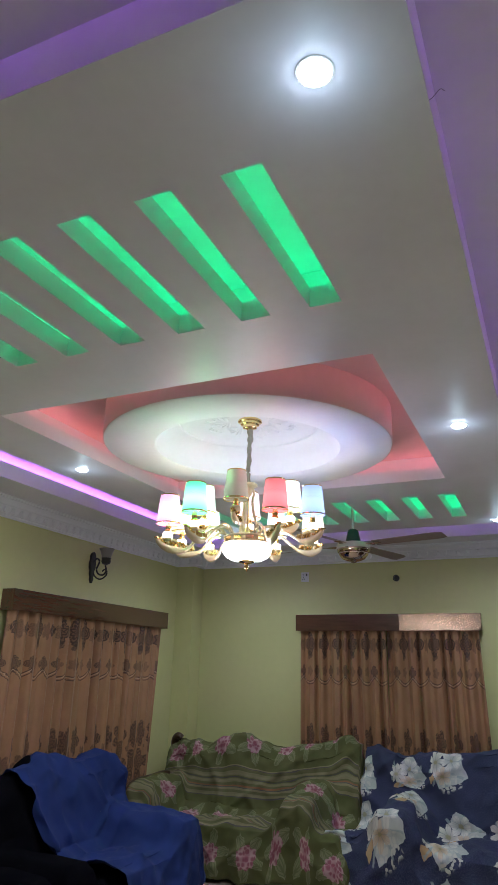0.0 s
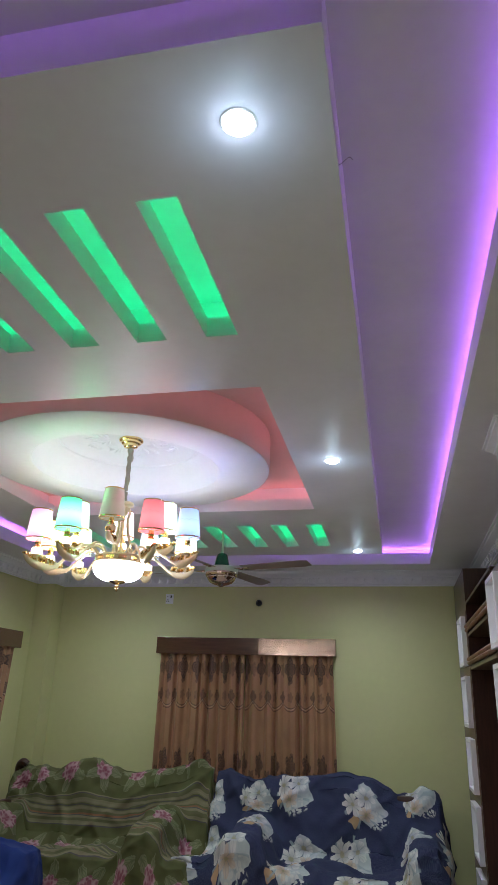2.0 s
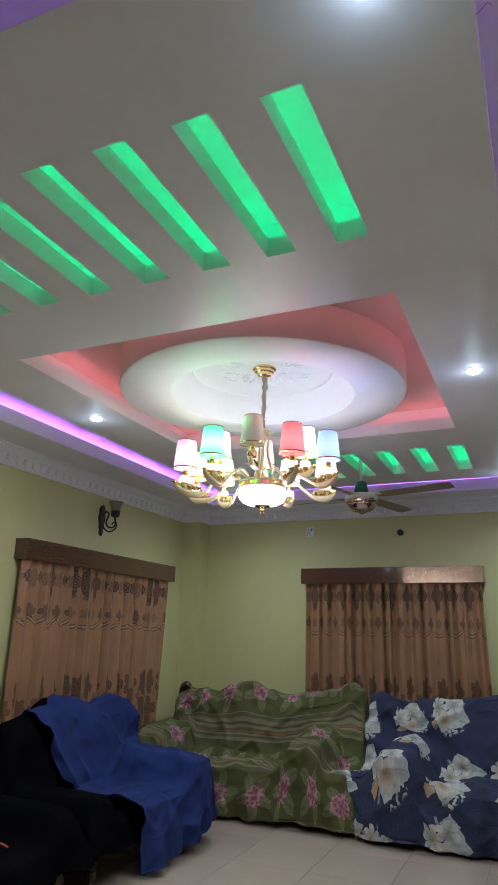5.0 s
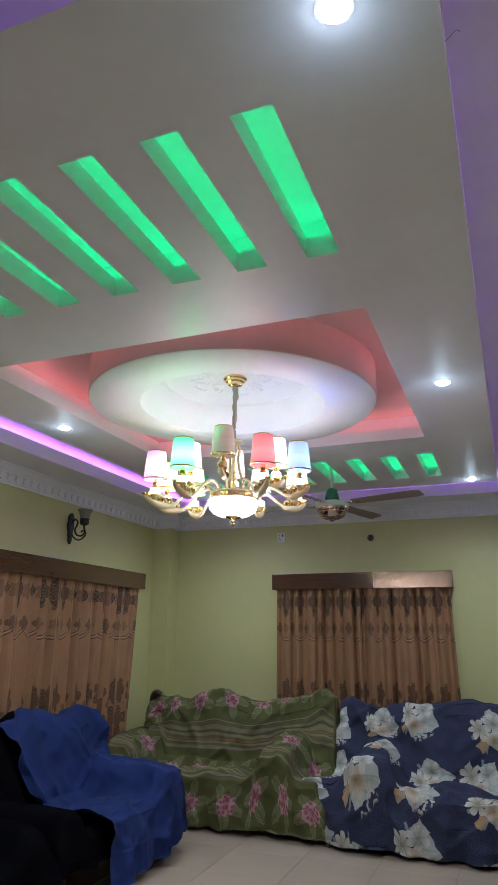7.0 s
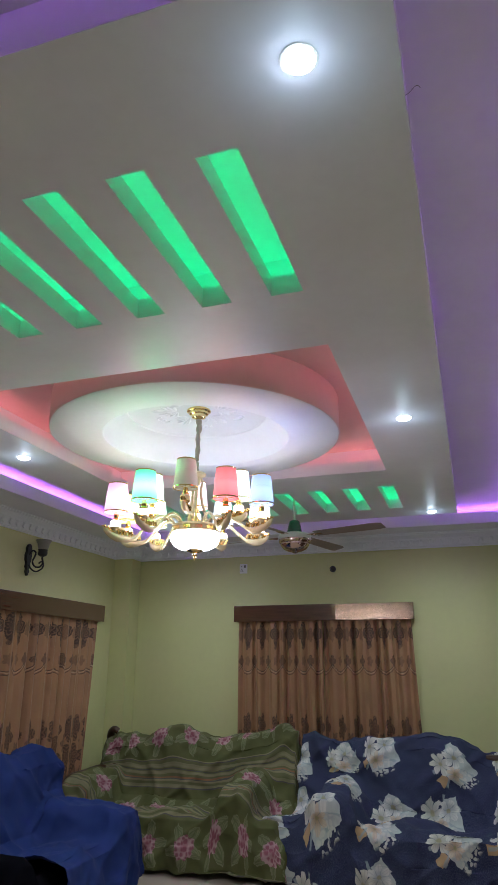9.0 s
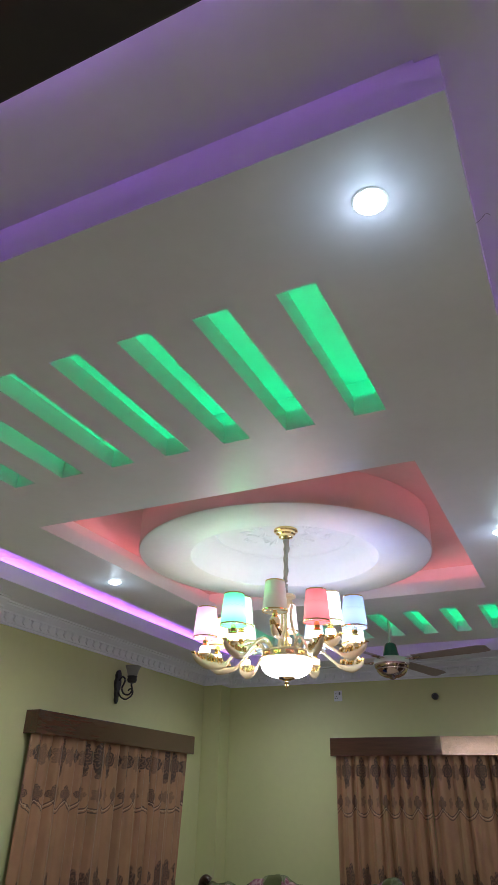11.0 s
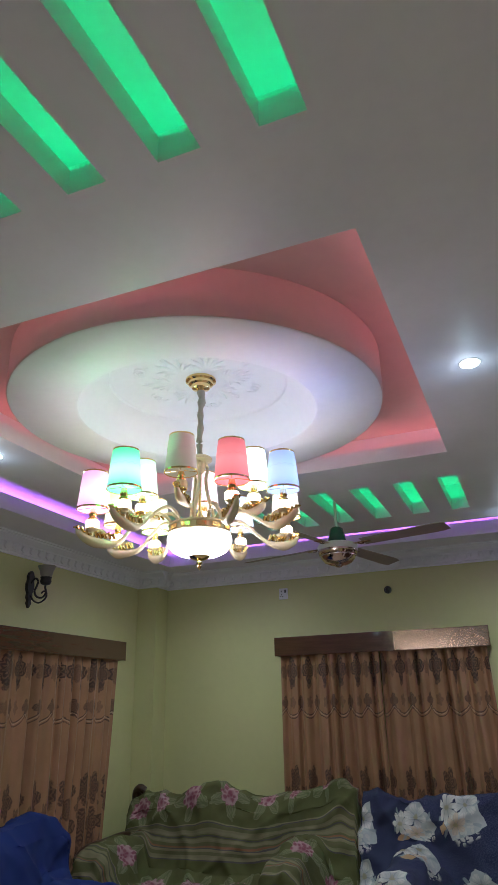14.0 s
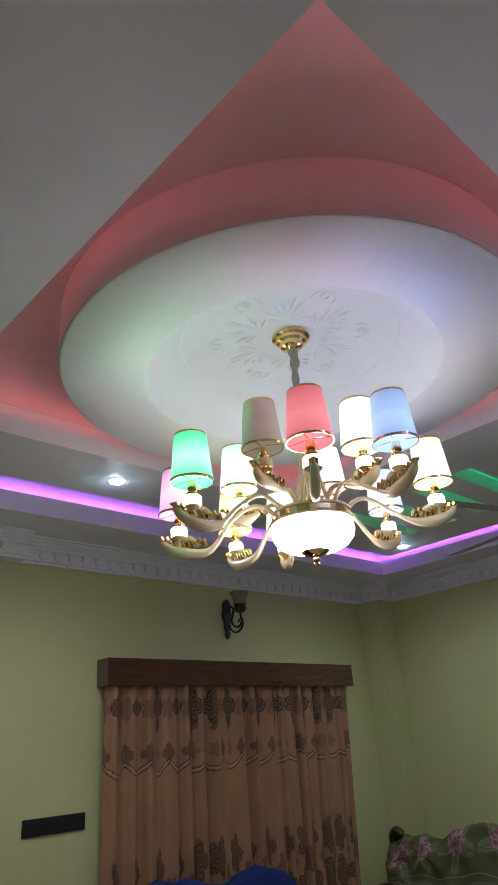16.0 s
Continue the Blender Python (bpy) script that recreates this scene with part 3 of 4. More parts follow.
led("red_led_strip", LED_RED, "red LED strip lying in the square ceiling cove",
    (RX1 + 0.075, RX1 + 0.087, RY0 - 0.08, RY1 + 0.08, zb, zb + 0.006), (RX0 - 0.087, RX0 - 0.075, RY0 - 0.08, RY1 + 0.08, zb, zb + 0.006),
    (RX0 - 0.07, RX1 + 0.07, RY1 + 0.075, RY1 + 0.087, zb, zb + 0.006), (RX0 - 0.07, RX1 + 0.07, RY0 - 0.140, RY0 - 0.128, zb, zb + 0.006))
for lo, hi in (NEAR, FAR):
    led("green_led_strip", LED_GREEN, "green LED strip hidden above the ceiling slots",
        (-2.90, -0.50, hi + 0.035, hi + 0.047, zb, zb + 0.006), (-2.90, -0.50, lo - 0.047, lo - 0.035, zb, zb + 0.006),
        *[(r - 0.088, r - 0.079, lo, hi, zb, zb + 0.006) for r in [s[0] for s in SLOTS[:-1]]], (SLOTS[0][1] + 0.05, SLOTS[0][1] + 0.059, lo, hi, zb, zb + 0.006))

# uneven end of the gypsum board over the side cove
structure("cove_board", boxes((PX1 - 0.055, PX1 + 0.09, LY0 + 0.02, PY0 - 0.002, ZO - 0.017, ZO - 0.0005)), CEIL, "off-white gypsum board end at the panel's corner", "ceiling board")


# thin dark strand made up in place of a tiny crack in the panel
wire = thing("wire_end", (PX1, 1.22, Z0), "thin dark line in place of a tiny crack in the ceiling panel", "wire")
part("wire", sweep(bmesh.new(), smooth_line([(-0.002, 0, 0.010), (0.010, -0.012, 0.004), (0.030, -0.022, 0.012), (0.040, -0.020, 0.004)], 4), 0.0007, n=5), BLACK, wire)

# walls and floor
structure("wall_back", boxes((X0 - 0.2, X1 + 0.2, Y1, Y1 + 0.2, -0.1, Z0 + 0.1)), WALL, "pale green painted back wall", "wall")
structure("wall_left", boxes((X0 - 0.2, X0, Y0, Y1, -0.1, Z0 + 0.1)), WALL, "pale green painted side wall", "wall")
structure("wall_right", boxes((X1, X1 + 0.2, Y0, Y1, -0.1, Z0 + 0.1)), WALL, "pale green painted side wall", "wall")
structure("wall_rear", boxes((X0 - 0.2, X1 + 0.2, Y0 - 0.2, Y0, -0.1, Z0 + 0.1)), WALL_PLAIN, "plain cream wall behind the beam", "wall")
structure("corner_column", boxes((X0 + 0.002, -4.005, 7.165, Y1 - 0.002, 0, Z0 - 0.002)), WALL, "pale green painted column in the room's corner", "column")
structure("ceiling_beam", boxes((X0 + 0.002, X1 - 0.002, 0.15, 0.375, 3.085, Z0 + 0.05), bevel=0.006), BEAM, "nearly black wooden beam under the ceiling", "beam")
structure("floor", boxes((X0 - 0.2, X1 + 0.2, Y0 - 0.2, Y1 + 0.2, -0.12, -0.006)), GROUT, "cream glossy tiled floor", "floor")

CORN = [(0.0, 2.995), (0.018, 2.995), (0.022, 3.010), (0.034, 3.016), (0.036, 3.030), (0.040, 3.075), (0.058, 3.082), (0.062, 3.096), (0.085, 3.112), (0.108, 3.128), (0.112, 3.140), (0.128, 3.144), (0.130, Z0 - 0.001)]


def cornice(a, b, out, name="cornice"):
    """A plaster cornice from a to b (plan points); out is the unit vector into the room. Scallops stand on it."""
    a, b, o = Vector((*a, 0)), Vector((*b, 0)), Vector((*out, 0))
    bm = bmesh.new()
    ends = [[bm.verts.new(p + o * r + Vector((0, 0, z))) for r, z in CORN] + [bm.verts.new(p + Vector((0, 0, Z0 - 0.001)))] for p in (a, b)]
    n = len(ends[0])
    for k in range(n):
        bm.faces.new((ends[0][k], ends[1][k], ends[1][(k + 1) % n], ends[0][(k + 1) % n]))
    bm.faces.new(ends[0])
    bm.faces.new(ends[1])
    ob = structure(name, bm, PLASTER, "white plaster cornice with a row of scallops", "cornice", 30)
    bm = bmesh.new()
    d = (b - a).normalized()
    count = int((b - a).length / 0.105)
    for k in range(count):
        c = a + d * (0.052 + 0.105 * k)
        p = [c + d * s * 0.040 + o * r + Vector((0, 0, z)) for r, z, s in ((0.037, 3.026, -0.35), (0.037, 3.026, 0.35), (0.040, 3.045, 1), (0.058, 3.078, 1), (0.058, 3.078, -1), (0.040, 3.045, -1))]
        q = [w + o * 0.020 + (c - w) * 0.12 for w in p]
        p, q = [bm.verts.new(w) for w in p], [bm.verts.new(Vector((w.x, w.y, v.z - 0.003))) for w, v in zip(q, p)]
        for j in range(6):
            bm.faces.new((p[j], p[(j + 1) % 6], q[(j + 1) % 6], q[j]))
        bm.faces.new(q)
    if count:
        tagged(part("scallop_row", bm, PLASTER, ob), kind="stuff")
    return ob


cornice((-4.005, Y1), (X1, Y1), (0, -1))
cornice((X0, 3.64), (X0, 7.165), (1, 0))
cornice((X0, 7.165), (-3.875, 7.165), (0, -1))
cornice((-4.005, 7.165), (-4.005, Y1), (1, 0))
cornice((X1, 3.40), (X1, Y1), (-1, 0))
cornice((X0 + 0.09, 0.40), (X0 + 0.09, 3.64), (1, 0))
structure("wall_pier", boxes((X0, X0 + 0.0905, 0.40, 3.64, 2.995, Z0 - 0.003)), PLASTER, "white plaster band behind the cornice", "band")


# ---- ceiling lamps ----
def downlight(x, y):
    t = thing("downlight", (x, y, Z0), "round recessed LED downlight, lit cool white", "downlight", "ceiling downlights")
    part("ring", lathe(bmesh.new(), [(0.0395, -0.0006), (0.0398, -0.0030), (0.0470, -0.0026), (0.0490, -0.0006)], 32), LACQUER, t, "slim white trim ring", 40)
    part("lens", lathe(bmesh.new(), [(0.0405, -0.0008), (0.0408, -0.0034), (0.0395, -0.0055), (0.034, -0.009), (0.026, -0.0125), (0.014, -0.0155), (0.004, -0.0165)], 32), SPOT_LIT, t, "glowing domed lens", 60)
    return t


first = downlight(-0.357, 1.02)
for x, y in ((-0.357, 3.61), (-0.352, 6.26), (-3.022, 1.02), (-3.022, 3.61), (-3.022, 6.26)):
    copy_thing(first, pose(x, y, Z0))
for x, y in ((-0.357, 1.02), (-0.357, 3.61), (-0.352, 6.26), (-3.022, 1.02), (-3.022, 3.61), (-3.022, 6.26)):
    lamp("SPOT", (x, y, Z0 - 0.026), 43, (0.80, 0.91, 1.0), 0.040, 165)
    # added unseen point light below each downlight, only for its halo on the ceiling
    lamp("POINT", (x, y, Z0 - 0.13), 0.33, (0.55, 0.80, 1.0), 0.040)


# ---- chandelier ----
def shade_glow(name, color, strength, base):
    """Lit pleated fabric, fine threads: emission paints the glow, brightest at the lamp's height."""
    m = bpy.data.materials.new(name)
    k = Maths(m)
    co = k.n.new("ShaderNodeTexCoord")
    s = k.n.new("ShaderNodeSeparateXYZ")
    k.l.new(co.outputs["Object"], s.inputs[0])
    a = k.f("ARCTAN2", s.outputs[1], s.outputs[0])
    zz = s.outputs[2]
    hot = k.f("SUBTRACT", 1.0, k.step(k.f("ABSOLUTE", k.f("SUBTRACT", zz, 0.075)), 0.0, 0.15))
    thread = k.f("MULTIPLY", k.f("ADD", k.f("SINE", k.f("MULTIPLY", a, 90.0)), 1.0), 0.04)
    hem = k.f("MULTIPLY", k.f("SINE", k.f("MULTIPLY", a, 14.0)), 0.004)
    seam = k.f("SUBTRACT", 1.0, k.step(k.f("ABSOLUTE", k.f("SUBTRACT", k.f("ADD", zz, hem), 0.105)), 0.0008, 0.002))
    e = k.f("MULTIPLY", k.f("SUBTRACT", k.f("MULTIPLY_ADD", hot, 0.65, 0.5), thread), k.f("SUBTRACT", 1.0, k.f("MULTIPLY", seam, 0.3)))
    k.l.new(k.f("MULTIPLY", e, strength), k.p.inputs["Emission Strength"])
    # glow colour pales to white where the emission is brightest
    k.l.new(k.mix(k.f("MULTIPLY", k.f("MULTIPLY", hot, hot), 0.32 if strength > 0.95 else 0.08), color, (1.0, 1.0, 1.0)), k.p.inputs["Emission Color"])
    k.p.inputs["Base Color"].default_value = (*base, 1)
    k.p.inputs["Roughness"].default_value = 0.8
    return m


# angle, distance from the axis, height of the shade's foot, then the cloth's glow
LAMPS = [
    (-139, 0.50, 2.630, "pink", (1.0, 0.42, 0.86), 1.01, (0.7, 0.5, 0.65)),
    (-106, 0.475, 2.656, "green", (0.05, 0.95, 0.38), 1.40, (0.2, 0.65, 0.45)),
    (-47, 0.48, 2.660, "coral red", (0.95, 0.20, 0.24), 0.78, (0.75, 0.25, 0.28)),
    (-9, 0.46, 2.680, "sky blue", (0.34, 0.56, 1.0), 0.80, (0.4, 0.5, 0.75)),
    (52, 0.49, 2.685, "warm white", (1.0, 0.93, 0.68), 1.30, (0.75, 0.7, 0.55)),
    (90, 0.49, 2.678, "pale blue", (0.50, 0.66, 1.0), 1.06, (0.5, 0.55, 0.75)),
    (146, 0.49, 2.662, "mint white", (0.60, 1.0, 0.78), 1.13, (0.55, 0.75, 0.6)),
    (170, 0.53, 2.668, "cream yellow", (1.0, 0.86, 0.42), 1.18, (0.75, 0.68, 0.4)),
    (-152, 0.276, 2.729, "pale mint", (0.58, 1.0, 0.80), 1.18, (0.55, 0.75, 0.6)),
    # the unlit shade still gets a faint painted glow
    (-81, 0.276, 2.763, "unlit beige", (1.0, 0.95, 0.8), 0.09, (0.50, 0.46, 0.39)),
    (-7, 0.30, 2.731, "mint white", (0.72, 1.0, 0.86), 1.36, (0.6, 0.75, 0.65)),
    (112, 0.27, 2.765, "pinkish white", (1.0, 0.72, 0.92), 1.24, (0.75, 0.6, 0.7)),
]


def chandelier():
    ax, ay = -1.675, 3.60
    t = thing("chandelier", (ax, ay, 2.338), "gold and cream chandelier with twelve coloured fabric shades", "chandelier")
    up = lambda z: z - 2.35
    bm = lathe(bmesh.new(), [(0.068, up(3.3735)), (0.079, up(3.364)), (0.079, up(3.354)), (0.065, up(3.348)), (0.063, up(3.336)), (0.049, up(3.330)), (0.045, up(3.314)), (0.020, up(3.306)), (0.010, up(3.296))], 32)
    part("canopy", bm, GOLD, t, "stepped polished gold ceiling canopy", 35)
    line = smooth_line([(0, 0, up(3.30)), (0.005, 0.002, up(3.25)), (-0.003, 0.004, up(3.18)), (0.002, -0.002, up(3.10)), (-0.006, 0, up(3.02)), (0, 0, up(2.93))], 5)
    part("chain_sleeve", sweep(bmesh.new(), line, [0.015 + 0.0025 * math.sin(k * 1.3) + (0.004 if k < 8 else 0) for k in range(len(line))], n=10), SLEEVE, t, "crumpled grey fabric sleeve", 60)
    part("top_cap", lathe(bmesh.new(), [(0.008, up(2.945)), (0.052, up(2.935)), (0.060, up(2.925)), (0.058, up(2.915)), (0.030, up(2.905)), (0.022, up(2.86)), (0.012, up(2.85))], 28), CREAM, t, "", 40)
    part("stem", lathe(bmesh.new(), [(0.008, up(2.86)), (0.008, up(2.66)), (0.022, up(2.63)), (0.030, up(2.60)), (0.10, up(2.585))], 20), GOLD, t, "", 50)
    for k in range(3):
        a = 2.1 * k + 0.5
        rod = smooth_line([(r * math.cos(a + w), r * math.sin(a + w), up(z)) for r, w, z in ((0.075, 0, 2.59), (0.062, 0.1, 2.66), (0.040, 0.2, 2.74), (0.030, 0.3, 2.82), (0.040, 0.35, 2.875), (0.030, 0.4, 2.905))], 5)
        part("rod", sweep(bmesh.new(), rod, [0.012 - 0.0002 * q for q in range(len(rod))], 0.009, 8), CREAM, t, "slender curved cream rod", 60)
    part("hub", lathe(bmesh.new(), [(0.03, up(2.600)), (0.142, up(2.592)), (0.149, up(2.586)), (0.149, up(2.580)), (0.142, up(2.578)), (0.142, up(2.553)), (0.149, up(2.551)), (0.149, up(2.544)), (0.138, up(2.542)), (0.05, up(2.540))], 48), CREAM, t, "cream hub", 35)
    for k in range(12):
        a = 2 * math.pi * k / 12
        plate = bmesh.new()
        box(plate, 0.141, 0.1445, -0.024, 0.024, up(2.556), up(2.576), 0.001)
        bmesh.ops.rotate(plate, verts=plate.verts, matrix=Matrix.Rotation(a, 3, "Z"))
        part("gold_plate", plate, GOLD, t)
    part("bowl", lathe(bmesh.new(), [(0.134, up(2.545)), (0.149, up(2.533)), (0.153, up(2.514)), (0.147, up(2.489)), (0.128, up(2.465)), (0.097, up(2.448)), (0.052, up(2.440))], 48), BOWL_LIT, t, "glowing milk glass bowl", 60)
    part("bowl_cap", lathe(bmesh.new(), [(0.048, up(2.447)), (0.052, up(2.439)), (0.045, up(2.431)), (0.024, up(2.423)), (0.010, up(2.421))], 28), GOLD, t, "", 40)
    part("finial", lathe(bmesh.new(), [(0.009, up(2.423)), (0.010, up(2.413)), (0.015, up(2.409)), (0.015, up(2.405)), (0.007, up(2.401)), (0.011, up(2.393)), (0.006, up(2.383)), (0.002, up(2.375))], 16), GOLD, t, "", 40)
    for deg, R, foot, tint, color, strength, base in LAMPS:
        a = radians(deg)
        c, s = math.cos(a), math.sin(a)
        outer = R > 0.4
        zc = foot - 0.085 if outer else foot - 0.075
        lo = min(zc - 0.055, 2.57) if outer else zc - 0.05
        p = lambda r, z: (r * c, r * s, up(z))
        if outer:
            pts = [(0.13, 2.585), (0.17, 2.625), (0.225, 2.632), (0.30, 2.585), (0.38, lo - 0.005), (R - 0.03, lo - 0.012), (R + 0.035, lo + 0.012), (R + 0.075, lo + 0.055)]
        else:
            pts = [(0.08, 2.59), (0.11, 2.63), (0.14, 2.645), (0.19, 2.632), (R - 0.03, lo), (R + 0.03, lo + 0.012), (R + 0.06, lo + 0.05)]
        line = smooth_line([p(r, z) for r, z in pts], 5)
        n = len(line)
        wide = [0.009 + 0.009 * max(0, min(1, (k / n - 0.45) / 0.25)) * max(0.0, min(1, (1 - k / n) / 0.2)) - (0.006 if k > n - 3 else 0) for k in range(n)]
        high = [0.009 + 0.017 * max(0, min(1, (k / n - 0.50) / 0.22)) * max(0.0, min(1, (1 - k / n) / 0.3)) - (0.006 if k > n - 3 else 0) for k in range(n)]
        arm = part("arm", sweep(bmesh.new(), line, wide, high, 8), CREAM, t, "curved cream arm with a leaf-shaped tip", 60)
        # gilt leaf lying in the curve of the tip
        leaf = bmesh.new()
        for k in range(9):
            r = R - 0.105 + 0.020 * k
            rise = 0.030 * max(0.0, (k - 5) / 3) ** 1.5
            sweep(leaf, [p(r, lo + 0.010 + rise), p(r + 0.010, lo + 0.032 + 0.006 * math.sin(k * 2.1) + rise), p(r + 0.028, lo + 0.025 + rise)], [0.009, 0.017, 0.004], [0.007, 0.010, 0.003], 6)
        part("gilt_leaf", leaf, GOLD, arm, "gilt leaf ornament", 60)
        tip = bmesh.new()
        sweep(tip, smooth_line([p(R - 0.075, lo + 0.012), p(R - 0.045, lo + 0.045), p(R - 0.012, lo + 0.042), p(R + 0.012, lo + 0.030), p(R + 0.05, lo + 0.032)], 4), 0.007, 0.010, 6)
        part("scroll", tip, CREAM, arm, "", 60)
        part("lamp_post", lathe(bmesh.new(), [(0.012, up(lo + 0.01)), (0.014, up(zc - 0.018)), (0.028, up(zc - 0.008)), (0.030, up(zc - 0.002))], 16, (R * c, R * s, 0)), GOLD if not outer else CREAM, arm, "", 40)
        part("lamp_cup", lathe(bmesh.new(), [(0.026, up(zc - 0.002)), (0.031, up(zc + 0.004)), (0.031, up(zc + 0.030)), (0.025, up(zc + 0.036)), (0.012, up(zc + 0.037))], 24, (R * c, R * s, 0)), CUP_LIT if strength > 0.5 else CREAM, arm, "glowing white lamp cup" if strength > 0.5 else "", 40)
        part("socket", lathe(bmesh.new(), [(0.020, up(zc + 0.037)), (0.022, up(zc + 0.045)), (0.014, up(zc + 0.052)), (0.018, up(zc + 0.062)), (0.012, up(foot + 0.005))], 18, (R * c, R * s, 0)), GOLD, arm, "", 40)
        ring = bmesh.new()
        lathe(ring, [(0.0735, foot - 0.001), (0.0765, foot - 0.001), (0.0765, foot + 0.007), (0.0735, foot + 0.007), (0.0735, foot - 0.001)], 36, caps=False)
        rim = lathe(bmesh.new(), [(0.0555, foot + 0.173), (0.0580, foot + 0.173), (0.0580, foot + 0.180), (0.0555, foot + 0.180), (0.0555, foot + 0.173)], 36, caps=False)
        for q in range(4):
            w = math.pi * q / 2 + 0.4
            sweep(ring, [(0.012 * math.cos(w), 0.012 * math.sin(w), foot + 0.010), (0.074 * math.cos(w), 0.074 * math.sin(w), foot + 0.003)], 0.002, 0.002, 5)
        for v in (*ring.verts, *rim.verts):
            v.co += Vector((R * c, R * s, -2.35))
        part("spider_ring", ring, GOLD, arm, "gilt ring with four spokes", 40)
        part("top_ring", rim, GOLD, arm, "", 40)
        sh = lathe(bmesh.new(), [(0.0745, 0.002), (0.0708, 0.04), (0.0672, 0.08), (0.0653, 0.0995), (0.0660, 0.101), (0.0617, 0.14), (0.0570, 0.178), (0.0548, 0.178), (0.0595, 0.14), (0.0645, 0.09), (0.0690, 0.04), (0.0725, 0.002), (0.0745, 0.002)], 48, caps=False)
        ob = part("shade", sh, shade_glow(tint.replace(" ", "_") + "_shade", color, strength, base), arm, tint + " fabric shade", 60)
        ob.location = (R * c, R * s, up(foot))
        if strength > 0.5:
            lamp("POINT", (ax + R * c, ay + R * s, foot + 0.160), 1.7 if tint in ("green", "sky blue") else 0.8 if outer else 0.36, tuple(0.30 * w + 0.70 * q ** 2.2 for q, w in zip(color, (0.66, 0.62, 1.0))), 0.02)
    return t


chandelier()


# ---- ceiling fan ----
def ceiling_fan():
    fx, fy, z = -1.515, 5.50, 2.690
    t = thing("ceiling_fan", (fx, fy, z), "copper and brown four-bladed ceiling fan hanging from a rod", "ceiling fan")
    part("rod", lathe(bmesh.new(), [(0.011, 0.28), (0.011, ZR - z - 0.01)], 14), STEEL, t, "pale steel rod", 60)
    part("hook", lathe(bmesh.new(), [(0.018, ZR - z - 0.085), (0.020, ZR - z - 0.075), (0.020, ZR - z - 0.03), (0.014, ZR - z - 0.02)], 14), IRON, t, "", 40)
    part("dome", lathe(bmesh.new(), [(0.068, 0.178), (0.066, 0.200), (0.060, 0.225), (0.052, 0.262), (0.046, 0.284), (0.030, 0.296), (0.012, 0.300)], 32), GREEN_SHELL, t, "glossy dark green cover", 40)
    part("motor", lathe(bmesh.new(), [(0.060, 0.182), (0.105, 0.178), (0.135, 0.168), (0.146, 0.150), (0.146, 0.128), (0.140, 0.122), (0.140, 0.112)], 48), STEEL, t, "pale grey motor rim", 35)
    part("motor_band", lathe(bmesh.new(), [(0.141, 0.124), (0.144, 0.108), (0.136, 0.090), (0.128, 0.086), (0.128, 0.078)], 48), CHROME, t, "copper chrome band", 35)
    part("motor_bowl", lathe(bmesh.new(), [(0.127, 0.082), (0.120, 0.062), (0.098, 0.036), (0.062, 0.020), (0.030, 0.014), (0.020, 0.004), (0.004, 0.0)], 48), CHROME, t, "polished copper bowl", 40)
    for k in range(4):
        a = radians(-17 + 90 * k)
        bm = bmesh.new()
        box(bm, 0.12, 0.27, -0.024, 0.024, 0.150, 0.156, 0.002)
        lathe(bm, [(0.012, 0.146), (0.018, 0.143), (0.018, 0.149)], 12, (0.20, 0, 0))
        bmesh.ops.rotate(bm, verts=bm.verts, matrix=Matrix.Rotation(a, 3, "Z"))
        blade = bmesh.new()
        rows = []
        for s in range(13):
            q = s / 12
            r = 0.21 + 0.64 * q
            w = 0.052 + 0.016 * q - (0.05 * max(0, q - 0.9) / 0.1 * 0.35)
            tilt = 0.20
            rows.append([(r, -w, 0.160 + w * tilt), (r, w, 0.160 - w * tilt), (r, w, 0.156 - w * tilt), (r, -w, 0.156 + w * tilt)])
        vs = [[blade.verts.new(p) for p in row] for row in rows]
        for p, q in zip(vs, vs[1:]):
            for j in range(4):
                blade.faces.new((p[j], p[(j + 1) % 4], q[(j + 1) % 4], q[j]))
        blade.faces.new(vs[0])
        blade.faces.new(vs[-1])
        bmesh.ops.rotate(blade, verts=blade.verts, matrix=Matrix.Rotation(a, 3, "Z"))
        b = part("blade", blade, BLADE, t, "", 40)
        part("bracket", bm, CHROME, b, "copper blade bracket", 40)
    return t


ceiling_fan()


# ---- windows: pelmets and curtains ----
def pelmet(at, length, rz, label, glossed=0.0):
    """A wooden box over a window; its back is against the wall at local y = 0, its front at y = -0.14."""
    t = thing("curtain_pelmet", at, label, "pelmet", rz=rz)
    h = length / 2
    part("front_board", boxes((-h, h, -0.139, -0.119, 0, 0.178), bevel=0.003), WOOD, t)
    for s in (-1, 1):
        part("end_board", boxes((s * h - 0.02 if s > 0 else s * h, s * h if s > 0 else s * h + 0.02, -0.1185, -0.002, 0.0005, 0.1775), bevel=0.002), WOOD, t)
    part("top_board", boxes((-h + 0.021, h - 0.021, -0.118, -0.002, 0.160, 0.177)), WOOD, t)
    # sheet added to imitate the chandelier's reflection in the varnished board
    if glossed:
        part("gloss_sheet", boxes((h - glossed, h - 0.002, -0.1405, -0.1385, 0.002, 0.176), bevel=0.0004), GLOSS, t, "shiny sheet added to mirror the chandelier")
    return t


pelmet((-1.687, Y1, 2.229), 2.035, 0, "varnished red-brown wooden pelmet over the back window", 0.85)
pelmet((X0, 5.505, 2.222), 2.53, 90, "varnished red-brown wooden pelmet over the side window")


